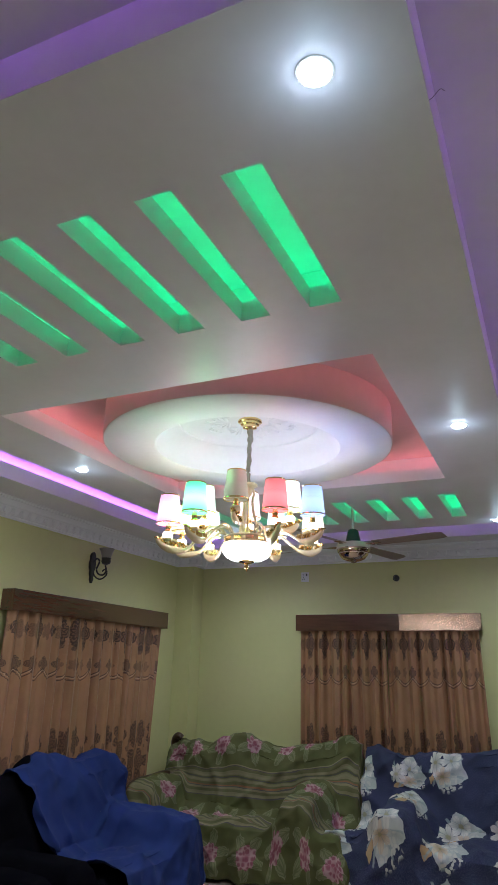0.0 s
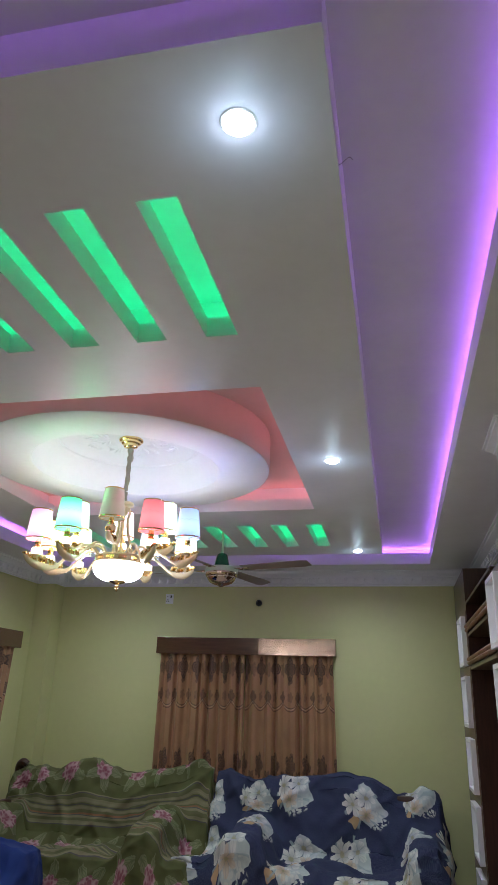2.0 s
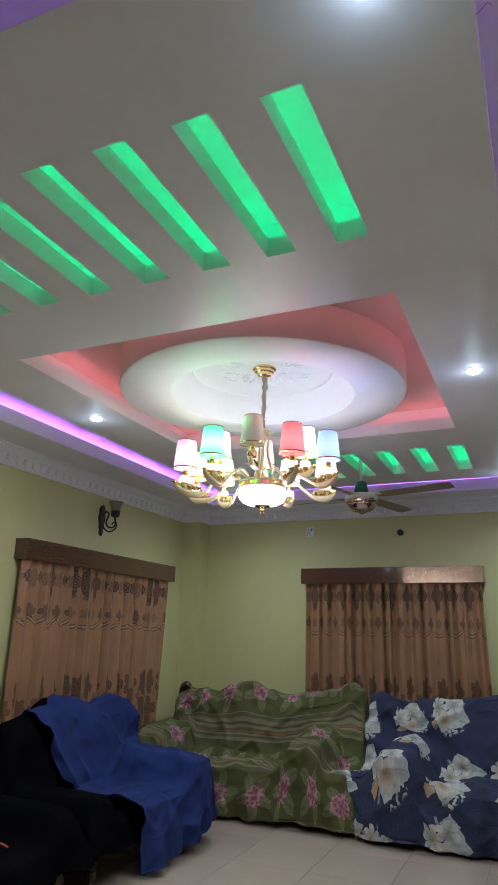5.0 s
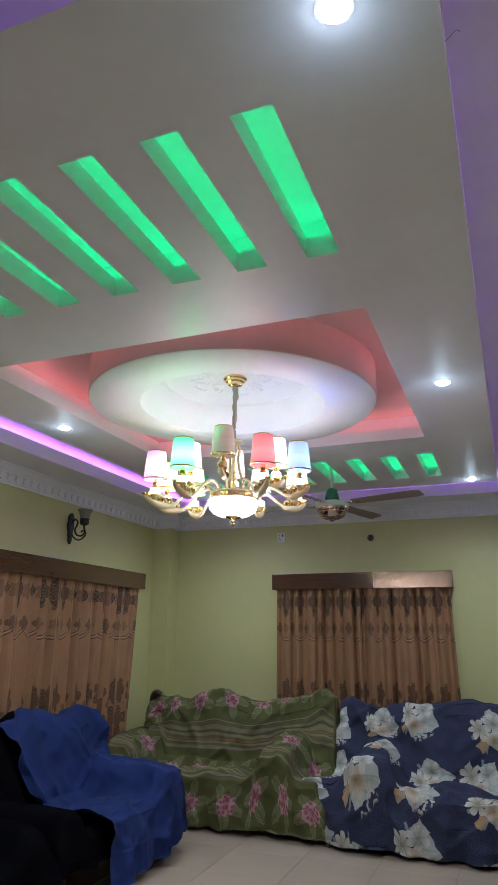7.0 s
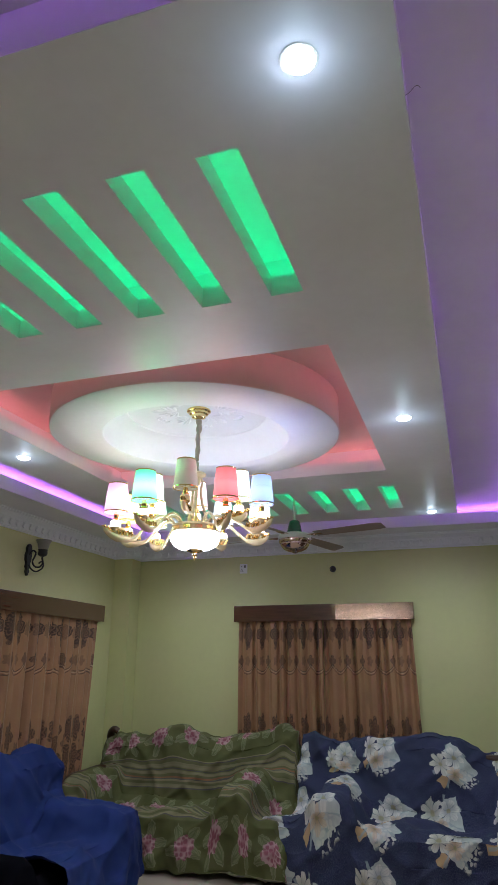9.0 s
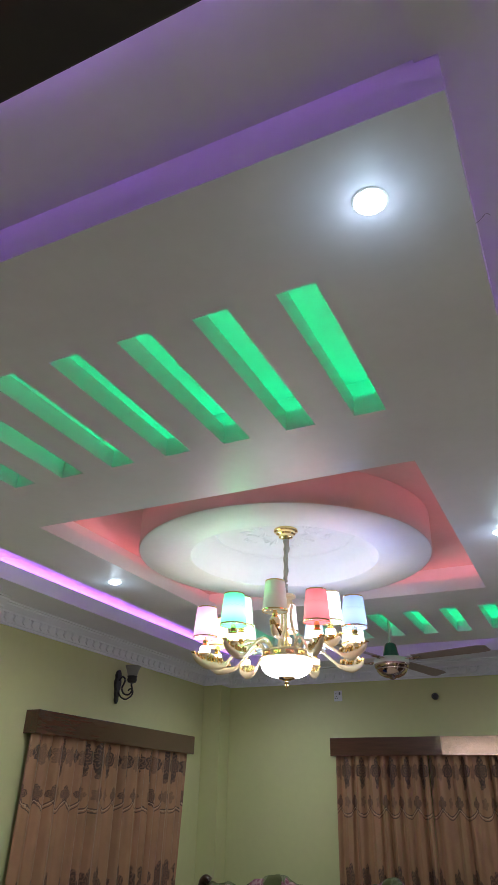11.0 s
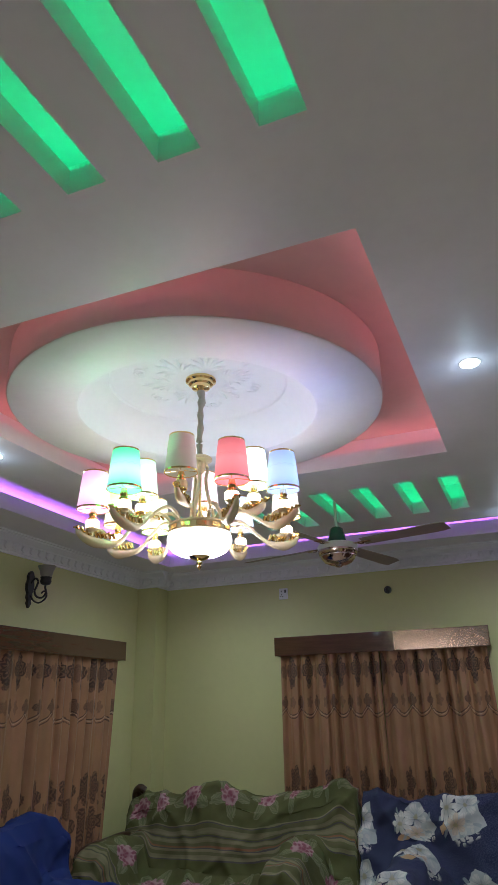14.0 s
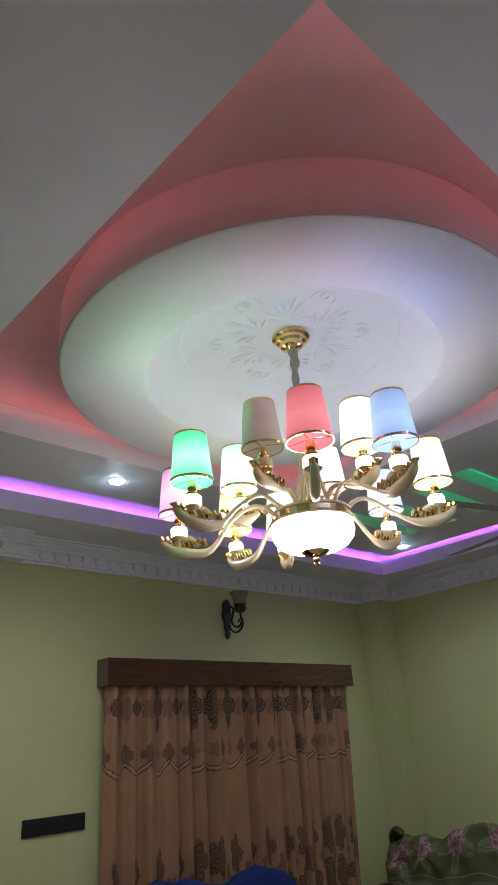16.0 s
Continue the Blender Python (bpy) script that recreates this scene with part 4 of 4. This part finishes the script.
def curtain(at, width, rz, seed, folds, label, flare=0.0):
    """One hanging curtain, its wall at local y = 0; the cloth gathers in uneven folds."""
    rng = random.Random(seed)
    t = thing("curtain", at, label, "curtain", "window curtains", rz)
    ph = [rng.uniform(0, 6.28) for _ in range(4)]
    top, foot = 2.255, 0.06

    def f(s, q):
        z = top + (foot - top) * q
        x = (s - 0.5) * width * (1 + 0.03 * q) + flare * q * s
        w = 2 * math.pi * folds
        warp = s + 0.022 * math.sin(7.1 * s + ph[0]) + 0.014 * math.sin(17 * s + ph[1] + 0.4 * q)
        deep = (0.046 + 0.014 * math.sin(3 * s * 6.28 + ph[2])) * (1 - 0.2 * q)
        pl = (w * warp / (2 * math.pi)) % 1.0
        pl = pl / 0.76 if pl < 0.76 else (1 - pl) / 0.24
        y = -0.108 + 1.1 * deep * pl * pl * (3 - 2 * pl) + 0.007 * math.sin(w * warp * 1.5 + ph[1]) + 0.008 * math.sin(5 * q + 9 * s + ph[3]) * q
        return (x + 0.010 * math.sin(w * warp + q), y, z)

    part("cloth", sheet(f, int(folds * 18), 24, lambda s, q: (s * width * 1.35 + seed * 0.13, top + (foot - top) * q)), CURTAIN, t, "", 179)
    return t


curtain((-2.174, Y1, 0), 0.972, 0, 3, 8, "tan satin curtain with dark brown medallions, drawn over the back window")
curtain((-1.190, Y1, 0), 0.965, 0, 4, 8, "tan satin curtain with dark brown medallions, drawn over the back window", 0.03)
curtain((X0, 5.06, 0), 1.58, 90, 5, 10, "tan satin curtain with dark brown medallions, drawn over the side window")
curtain((X0, 6.28, 0), 0.88, 90, 6, 7, "tan satin curtain with dark brown medallions, drawn over the side window", -0.16)


# ---- small things on the walls ----
def wall_socket():
    t = thing("wall_socket", (-2.634, Y1, 2.852), "white plastic socket plate with a switch high on the wall", "socket")
    part("plate", boxes((-0.047, 0.047, -0.011, -0.0005, -0.056, 0.056), bevel=0.003), PLASTIC, t)
    part("rocker", boxes((0.012, 0.030, -0.016, -0.0112, 0.010, 0.040), bevel=0.002), BLACK, t, "dark rocker switch")
    for x, z in ((-0.022, 0.026), (-0.030, -0.026), (-0.008, -0.026), (-0.019, -0.006)):
        part("pin_hole", boxes((x - 0.005, x + 0.005, -0.0125, -0.0112, z - 0.006, z + 0.006)), BLACK, t)


def pipe_stub():
    t = thing("pipe_outlet", (-1.551, Y1, 2.806), "dark round pipe outlet in the back wall", "pipe outlet")
    part("collar", lathe(bmesh.new(), [(0.036, 0.0005), (0.036, 0.018), (0.032, 0.022), (0.026, 0.022), (0.026, 0.004), (0.002, 0.004)], 24), BLACK, t, "", 35)
    part("flap", lathe(bmesh.new(), [(0.024, 0.020), (0.020, 0.026), (0.004, 0.028)], 18, (0.004, 0.004, 0)), IRON, t, "", 40)
    t.matrix_basis = pose(-1.551, Y1, 2.806, 90, 0, 0)


def switch_board():
    t = thing("switch_board", (X0, 3.975, 1.462), "long glossy black switch board on the green wall", "switch", rz=90)
    part("plate", boxes((-0.202, 0.202, -0.012, -0.0005, -0.046, 0.046), bevel=0.004), BLACK, t)
    for k in range(8):
        x = -0.175 + 0.05 * k
        if k in (2, 5):
            part("socket_face", lathe(bmesh.new(), [(0.020, 0.0), (0.019, 0.003), (0.004, 0.003)], 18), IRON, t, "", 40).matrix_basis = pose(x, -0.0121, 0, 90, 0, 0)
        else:
            part("rocker", boxes((x - 0.021, x + 0.021, -0.017, -0.0122, -0.032, 0.032), bevel=0.002), BLACK, t)


def wall_sconce():
    """Iron bracket with a scroll and an unlit smoky cup; the wall is at local y = 0."""
    t = thing("wall_sconce", (X0, 5.415, 2.585), "black wrought-iron wall lamp with an unlit smoky glass shade", "wall lamp", rz=90)
    bp = [(0.0, 0.30), (0.018, 0.285), (0.030, 0.255), (0.026, 0.225), (0.036, 0.19), (0.034, 0.15), (0.022, 0.12), (0.024, 0.085), (0.014, 0.06), (0.018, 0.035), (0.0, 0.0)]
    bm = bmesh.new()
    front, back = [], []
    ring = [(w, z) for w, z in bp] + [(-w, z) for w, z in bp[-2:0:-1]]
    front = [bm.verts.new((w, -0.024, z)) for w, z in ring]
    back = [bm.verts.new((w * 1.1, -0.0005, z)) for w, z in ring]
    for k in range(len(ring)):
        bm.faces.new((front[k], front[(k + 1) % len(ring)], back[(k + 1) % len(ring)], back[k]))
    bm.faces.new(front)
    bm.faces.new(back)
    part("backplate", bm, IRON, t)
    a = smooth_line([(0, -0.02, 0.20), (0, -0.055, 0.235), (0, -0.085, 0.21), (0, -0.075, 0.17), (0, -0.06, 0.13), (0, -0.085, 0.085), (0, -0.135, 0.075), (0, -0.165, 0.11), (0, -0.155, 0.155), (0, -0.155, 0.18)], 6)
    part("scroll_arm", sweep(bmesh.new(), a, 0.008, 0.008, 8), IRON, t, "", 60)
    t.scale = (1.15, 1.15, 1.05)
    b = smooth_line([(0, -0.025, 0.10), (0, -0.06, 0.055), (0, -0.11, 0.035), (0, -0.16, 0.06), (0, -0.175, 0.10), (0, -0.15, 0.125), (0, -0.125, 0.11)], 6)
    part("scroll", sweep(bmesh.new(), b, 0.007, 0.007, 8), IRON, t, "", 60)
    part("cup", lathe(bmesh.new(), [(0.012, 0.17), (0.034, 0.18), (0.042, 0.20), (0.038, 0.225), (0.044, 0.235)], 16, (0, -0.155, 0)), IRON, t, "", 40)
    part("glass", lathe(bmesh.new(), [(0.034, 0.226), (0.042, 0.25), (0.052, 0.29), (0.068, 0.325), (0.066, 0.326), (0.048, 0.29), (0.038, 0.25), (0.030, 0.228)], 28, (0, -0.155, 0), caps=False), FROST, t, "unlit smoky glass shade", 60)


wall_socket()
pipe_stub()
switch_board()
wall_sconce()


# ---- seats under their covers ----
def bump_at(x, c, w):
    return math.exp(-((x - c) / w) ** 2)


def interp(x, rows):
    for (a, p), (b, q) in zip(rows, rows[1:]):
        if x <= b:
            k = 0 if b == a else max(0.0, (x - a) / (b - a))
            k = k * k * (3 - 2 * k)
            return p + (q - p) * k
    return rows[-1][1]


def drape(length, depth, crest, arm, seat, folds, seed, hem, arms, loose=0.0):
    """A loose cover over a sofa that faces local -y: x runs along it, y = 0 is its back. arms: the middle and half width of each armrest.
    Outside an arm the cloth sags to seat height and draws back by loose. Returns the function of (s, t)."""
    rng = random.Random(seed)
    waves = [(rng.uniform(2.5, 9), rng.uniform(0, 6.28), rng.uniform(0.2, 1)) for _ in range(7)]
    ease = lambda q: max(0.0, min(1.0, q)) ** 2 * (3 - 2 * max(0.0, min(1.0, q)))

    def f(s, t):
        # s across the sofa, with the sides hanging down beyond the arms; t from the front hem over seat and back to the rear hem
        side = max(0.0, abs(s - 0.5) * 2 - 0.80) / 0.20
        sign = 1 if s > 0.5 else -1
        u = min(1.0, abs(s - 0.5) * 2 / 0.80)
        x = sign * u * length / 2
        armness, past = 0.0, 0.0
        for c, w in arms:
            d = abs(x - c)
            # a rolled top: round across, with a soft valley towards the seat
            armness = max(armness, ease(1 - (d - w * 0.55) / (w * 1.25)))
            past = max(past, ease(((x - c) * (1 if c > 0 else -1) - w) / 0.22))
        cz = interp(x, crest)
        az = arm
        rows = [(0.0, (-depth - 0.02, hem)), (0.13, (-depth - 0.01, seat * 0.55)), (0.24, (-depth + 0.02, seat - 0.03)), (0.29, (-depth + 0.09, seat + 0.015)),
                (0.50, (-0.62, seat - 0.02)), (0.56, (-0.52, seat + 0.05)), (0.74, (-0.36, cz - 0.13)), (0.80, (-0.29, cz - 0.02)), (0.84, (-0.21, cz)), (0.89, (-0.14, cz - 0.05)), (1.0, (-0.10, 0.35))]
        armr = [(0.0, (-depth - 0.02, hem)), (0.13, (-depth - 0.03, az * 0.5)), (0.22, (-depth - 0.015, az - 0.13)), (0.26, (-depth + 0.015, az - 0.04)), (0.31, (-depth + 0.09, az)),
                (0.50, (-0.62, az + 0.01)), (0.58, (-0.46, az + 0.015)), (0.64, (-0.40, az + 0.06)), (0.74, (-0.37, cz - 0.14)), (0.80, (-0.30, cz - 0.03)), (0.84, (-0.21, cz - 0.01)), (0.89, (-0.14, cz - 0.05)), (1.0, (-0.10, 0.35))]

        def at(table, k):
            return interp(t, [(a, p[k]) for a, p in table])

        y = at(rows, 0) * (1 - armness) + at(armr, 0) * armness
        z = at(rows, 1) * (1 - armness) + at(armr, 1) * armness
        y += loose * past * ease(1 - t / 0.5)
        splay = 0.95 * loose * past * ease(1 - t / 0.62)
        # folds: they run down the front, and slantwise over the back
        w = 0.0
        for fq, ph, am in waves:
            w += am * math.sin(fq * x + ph + 3.0 * t) * math.sin(fq * 0.8 * t * 3 + ph * 2 + x)
        w *= folds
        hang = max(0.0, 1 - t / 0.25)
        y += w * 0.5 - hang * 0.045 * (1 + math.sin(x * 11 + seed)) * 0.5 - hang * 0.03 * math.sin(x * 23 + seed * 2)
        z += w * 0.6 * (1 - hang)
        if t < 0.02:
            z += 0.015 * math.sin(x * 5 + seed) + 0.01
        if side > 0:
            drop = z - hem
            z = z - drop * min(1.0, side * 1.02) ** 1.1
            x += sign * (0.05 + 0.03 * math.sin(14 * y + seed) + 0.03 * side) * min(1, side * 3)
        return (x + sign * splay, y, max(z, 0.012))

    return f


def cover(parent, f, length, material, label, nu=150, nv=120, shift=(0, 0), fold=0.036):
    along, across = [0.0], [0.0]
    for k in range(200):
        along.append(along[-1] + (Vector(f(0.5, (k + 1) / 200)) - Vector(f(0.5, k / 200))).length)
        across.append(across[-1] + (Vector(f((k + 1) / 200, 0.40)) - Vector(f(k / 200, 0.40))).length)

    def uvf(s, t):
        return (across[round(s * 200)] + shift[0], along[round(t * 200)] + shift[1])
    return part("cover", sheet(f, nu, nv, uvf, 0.0, creases(fold, shift[0] + length)), material, parent, label, 179)


def sofa_feet(parent, length, depth):
    for sx in (-1, 1):
        for y in (-depth + 0.10, -0.16):
            bm = bmesh.new()
            line = smooth_line([(sx * (length / 2 - 0.10), y, 0.20), (sx * (length / 2 - 0.08), y - 0.02, 0.12), (sx * (length / 2 - 0.11), y, 0.05), (sx * (length / 2 - 0.07), y - 0.03, 0.0)], 4)
            sweep(bm, line, [0.045 - 0.0016 * k for k in range(len(line))], n=8)
            part("foot", bm, CARVED, parent, "carved dark wooden foot", 60)


def sofa_body(parent, length, depth, seat, crest):
    part("frame", boxes((-length / 2 + 0.05, length / 2 - 0.05, -depth + 0.10, -0.12, 0.16, seat - 0.08), bevel=0.02), CARVED, parent)
    part("backrest", boxes((-length / 2 + 0.10, length / 2 - 0.10, -0.30, -0.16, seat - 0.08, crest), bevel=0.03), CARVED, parent)


def green_sofa():
    L, D = 2.13, 1.17
    t = thing("sofa", (-2.945, 7.16, 0), "carved wooden sofa under an olive green floral striped cover", "sofa")
    crest = [(-1.06, 1.02), (-0.92, 1.06), (-0.74, 1.08), (-0.60, 1.06), (-0.40, 1.10), (-0.22, 1.145), (-0.02, 1.10), (0.20, 1.075), (0.45, 1.075), (0.75, 1.11), (0.95, 1.16), (1.06, 1.09)]
    cover(t, drape(L, D, crest, 0.70, 0.45, 0.020, 11, 0.04, ((-0.95, 0.13), (0.66, 0.15))), L, OLIVE, "rumpled olive cover with pink flowers and stripes")
    sofa_body(t, L, D, 0.45, 0.92)
    sofa_feet(t, L, D)
    # carved end post that shows beside the cover
    post = smooth_line([(-1.035, -0.24, 0.55), (-1.04, -0.25, 0.75), (-1.055, -0.24, 0.92), (-1.05, -0.25, 1.04), (-1.00, -0.28, 1.085), (-0.955, -0.27, 1.06)], 5)
    part("end_post", sweep(bmesh.new(), post, [0.030 + 0.016 * math.sin(k / len(post) * 3.1) for k in range(len(post))], 0.035, 10), CARVED, t, "carved dark wooden end post", 60)
    ridge = bmesh.new()
    for k in range(5):
        sweep(ridge, [(v.x - 0.02 + 0.010 * k, v.y - 0.034, v.z) for v in post[10:]], 0.004, 0.004, 5)
    part("carving", ridge, CARVED, t, "", 60)
    arm = smooth_line([(-1.02, -0.30, 0.70), (-1.04, -0.50, 0.715), (-1.06, -0.72, 0.70), (-1.08, -0.95, 0.69), (-1.08, -1.08, 0.63), (-1.07, -1.05, 0.56)], 5)
    part("armrest", sweep(bmesh.new(), arm, 0.045, 0.040, 10), CARVED, t, "carved dark wooden armrest", 60)


def navy_sofa():
    L, D = 2.10, 1.25
    t = thing("sofa", (-0.775, 7.16, 0), "sofa under a navy blue cover with large pale flowers", "sofa")
    crest = [(-1.05, 1.10), (-0.85, 1.09), (-0.60, 1.07), (-0.30, 1.09), (0.0, 1.12), (0.22, 1.165), (0.45, 1.12), (0.60, 1.05), (0.72, 1.00), (0.82, 1.01), (0.92, 1.05), (1.05, 0.98)]
    cover(t, drape(L, D, crest, 0.72, 0.47, 0.020, 23, 0.03, ((-0.62, 0.16), (0.92, 0.13)), 0.34), L, NAVY, "draped navy cover with white flowers", shift=(0.3, 0.2))
    sofa_body(t, L, D, 0.46, 0.98)
    sofa_feet(t, L, D)


CHAIR_CREST = [(-0.73, 1.03), (-0.40, 1.07), (-0.24, 1.16), (-0.05, 1.095), (0.20, 1.085), (0.50, 1.09), (0.70, 1.085), (0.78, 1.03)]


def black_armchair(y, name_label):
    L, D = 1.34, 1.11
    t = thing("armchair", (-4.05, y, 0), name_label, "armchair", "armchairs along the side wall", rz=90)
    crest = [(x, z - 0.035) for x, z in CHAIR_CREST]
    cover(t, drape(L, D, crest, 0.56, 0.39, 0.006, 31, 0.21, ((-0.56, 0.11), (0.56, 0.11))), L, SABLE, "black cloth cover", 80, 60, fold=0.006)
    sofa_body(t, L, D, 0.42, 0.88)
    sofa_feet(t, L, D)


def blue_throw():
    """Royal blue cloth laid over the seat, the back and one arm of the black armchair."""
    t = thing("throw_cloth", (-4.01, 4.615, 0), "royal blue cloth thrown over the black armchair", "cloth", rz=90)
    g = drape(1.54, 1.19, CHAIR_CREST, 0.68, 0.47, 0.010, 47, 0.055, ((-0.60, 0.17), (0.58, 0.18)))

    def f(s, q):
        # the near edge runs slantwise from the crest to the front hem
        edge = interp(q, [(0.0, 0.325), (0.30, 0.325), (0.48, 0.320), (0.62, 0.300), (0.76, 0.262), (0.90, 0.225), (1.0, 0.215)])
        far = 0.995 - 0.03 * (1 + math.sin(9 * q)) * 0.5
        x, y, z = g(edge + (far - edge) * s, 0.90 * q)
        z += 0.14 * max(0.0, 0.12 - q) / 0.12 * (s - 0.25)
        # pleats down the front, and long folds that fall slantwise from the crest to the seat
        front, back = max(0.0, 1 - q / 0.30), max(0.0, 1 - abs(q - 0.72) / 0.24)
        y -= front * 0.020 * (1 - abs(math.sin(x * 15 + 1.5 * math.sin(x * 4)))) ** 2
        slant = x * 5.2 + q * 6.5
        ridge = (1 - abs(math.sin(slant + 0.5 * math.sin(slant * 0.7)))) ** 3
        y -= back * 0.085 * ridge * (1 - 0.5 * s)
        lying = max(0.0, 1 - abs(q - 0.42) / 0.16)
        z += lying * 0.020 * (1 - abs(math.sin(x * 8 - q * 9))) ** 3
        return (x, y, max(z, 0.03))

    part("cloth", sheet(f, 100, 110, lambda s, q: (s * 1.2, q * 2.4), 0.0, creases(0.028, 7.3)), ROYAL, t, "", 179)


green_sofa()
navy_sofa()
black_armchair(4.575, "wooden armchair under a black cover and a blue cloth")
black_armchair(3.06, "wooden armchair under a plain black cover")
blue_throw()


def red_strap():
    t = thing("strap", (-3.17, 3.27, 0.428), "narrow red strap lying on the black armchair", "strap")
    line = smooth_line([(-0.07, -0.05, 0.004), (-0.02, -0.01, 0.008), (0.02, 0.00, 0.002), (0.05, 0.01, -0.012)], 5)
    part("band", sweep(bmesh.new(), line, 0.011, 0.003, 8), RED, t, "", 60)


red_strap()


# ---- display unit on the right wall ----
def display_unit():
    xf = 0.605
    t = thing("display_unit", (xf, 3.62, 0), "dark wooden wall unit with white box frames and ornate shelves", "wall unit")
    W = X1 - xf - 0.004
    part("back_panel", boxes((W - 0.02, W, 0.85, 2.62, 0.0, 2.66)), WOOD_Z, t, "dark wooden back panel")
    part("side_panel", boxes((0.004, W - 0.021, 2.62, 2.64, 0.0, 2.66)), WOOD_Z, t)
    part("side_panel", boxes((0.004, W - 0.021, 0.83, 0.85, 0.0, 2.66)), WOOD_Z, t)
    part("plinth", boxes((-0.02, W - 0.021, 0.851, 2.619, 0.0, 0.42), bevel=0.004), WOOD, t, "dark wooden base cabinet")
    part("top_board", boxes((0.0, W - 0.021, 0.851, 2.619, 2.64, 2.66)), WOOD_Z, t)
    for y0, y1 in ((0.0, 0.829), (2.641, 3.78)):
        up = part("upright", boxes((0.005, W, y0, y1, 0.0, 2.62 if y0 < 1 else 2.98), bevel=0.004), WOOD_Z, t, "dark wooden upright")
        part("tan_strip", boxes((0.0, 0.0048, y0 + 0.20 if y0 < 1 else y0 + 0.02, y1 - 0.05 if y0 < 1 else y0 + 0.60, 0.1, 2.60)), TAN, up, "tan strip")
        f0 = y0 + 0.38 if y0 < 1 else y0 + 0.07
        for k in range(6):
            z0 = 2.06 - 0.52 * k + 0.06
            z1 = z0 + 0.43
            if z0 < 0:
                z0 = 0.02
            if z1 < 0.2:
                continue
            y2 = f0 + (0.40 if y0 < 1 else 0.44)
            bm = bmesh.new()
            for r in ((-0.045, -0.001, f0, f0 + 0.03, z0, z1), (-0.045, -0.001, y2 - 0.03, y2, z0, z1), (-0.045, -0.001, f0 + 0.0305, y2 - 0.0305, z0, z0 + 0.03), (-0.045, -0.001, f0 + 0.0305, y2 - 0.0305, z1 - 0.03, z1)):
                box(bm, *r, bevel=0.003)
            fr = part("box_frame", bm, LACQUER, up, "white lacquered box frame")
            part("frame_back", boxes((-0.005, -0.001, f0 + 0.031, y2 - 0.031, z0 + 0.031, z1 - 0.031)), LACQUER, fr)
    for z in (2.08, 2.36):
        sh = part("shelf", boxes((0.0, W - 0.021, 0.852, 2.618, z, z + 0.025), bevel=0.002), TAN, t, "tan shelf")
        bm = bmesh.new()
        for k in range(44):
            for j in range(2):
                lathe(bm, [(0.004, -0.017), (0.015, -0.011), (0.019, 0.0), (0.015, 0.011), (0.004, 0.017)], 8, (-0.010, 0.87 + 0.0395 * k + 0.02 * j, z + 0.050 + 0.034 * j))
        part("fascia_board", boxes((0.010, 0.020, 0.855, 2.615, z + 0.026, z + 0.115)), CARVED, sh, "dark fascia board")
        part("fascia", bm, GILT, sh, "pearl and gold beaded fascia", 60)
    return t


display_unit()

# wood-clad pillar with a plaster capital
pil = thing("pillar", (0.75, 3.26, 0), "wood-clad pillar with a white plaster capital", "pillar", kind="structure")
part("cladding", boxes((-0.15, 0.148, -0.16, 0.16, 0.0, 3.06), bevel=0.004), CLAD, pil, "varnished red-brown cladding")
cap = bmesh.new()
rings = []
for r, z in [(0.0, 3.03)] + [(0.7 * r + 0.004, 3.156 - (3.156 - z) * 0.78) for r, z in CORN[1:]]:
    rings.append([cap.verts.new(p) for p in ((-0.15 - r, -0.16 - r, z), (0.148, -0.16 - r, z), (0.148, 0.16 + r, z), (-0.15 - r, 0.16 + r, z))])
for a, b in zip(rings, rings[1:]):
    for k in range(4):
        cap.faces.new((a[k], a[(k + 1) % 4], b[(k + 1) % 4], b[k]))
cap.faces.new(rings[0])
cap.faces.new(rings[-1])
part("capital", cap, PLASTER, pil, "white plaster capital")

# ---- floor tiles ----
bm = bmesh.new()
box(bm, -0.2985, 0.2985, -0.2985, 0.2985, -0.008, 0.0, 0.0015)
tile_mesh = bpy.data.meshes.new("tile")
bm.to_mesh(tile_mesh)
bm.free()
tile_mesh.materials.append(TILE)
floor = bpy.data.objects["floor"]
for i in range(9):
    for j in range(17):
        x, y = X0 + 0.28 + 0.6 * i, Y1 - 0.30 - 0.6 * j
        if y > Y0 and x < X1:
            tile = new("tile", tile_mesh)
            tile.parent = floor
            tile.location = (x, y, 0.0)
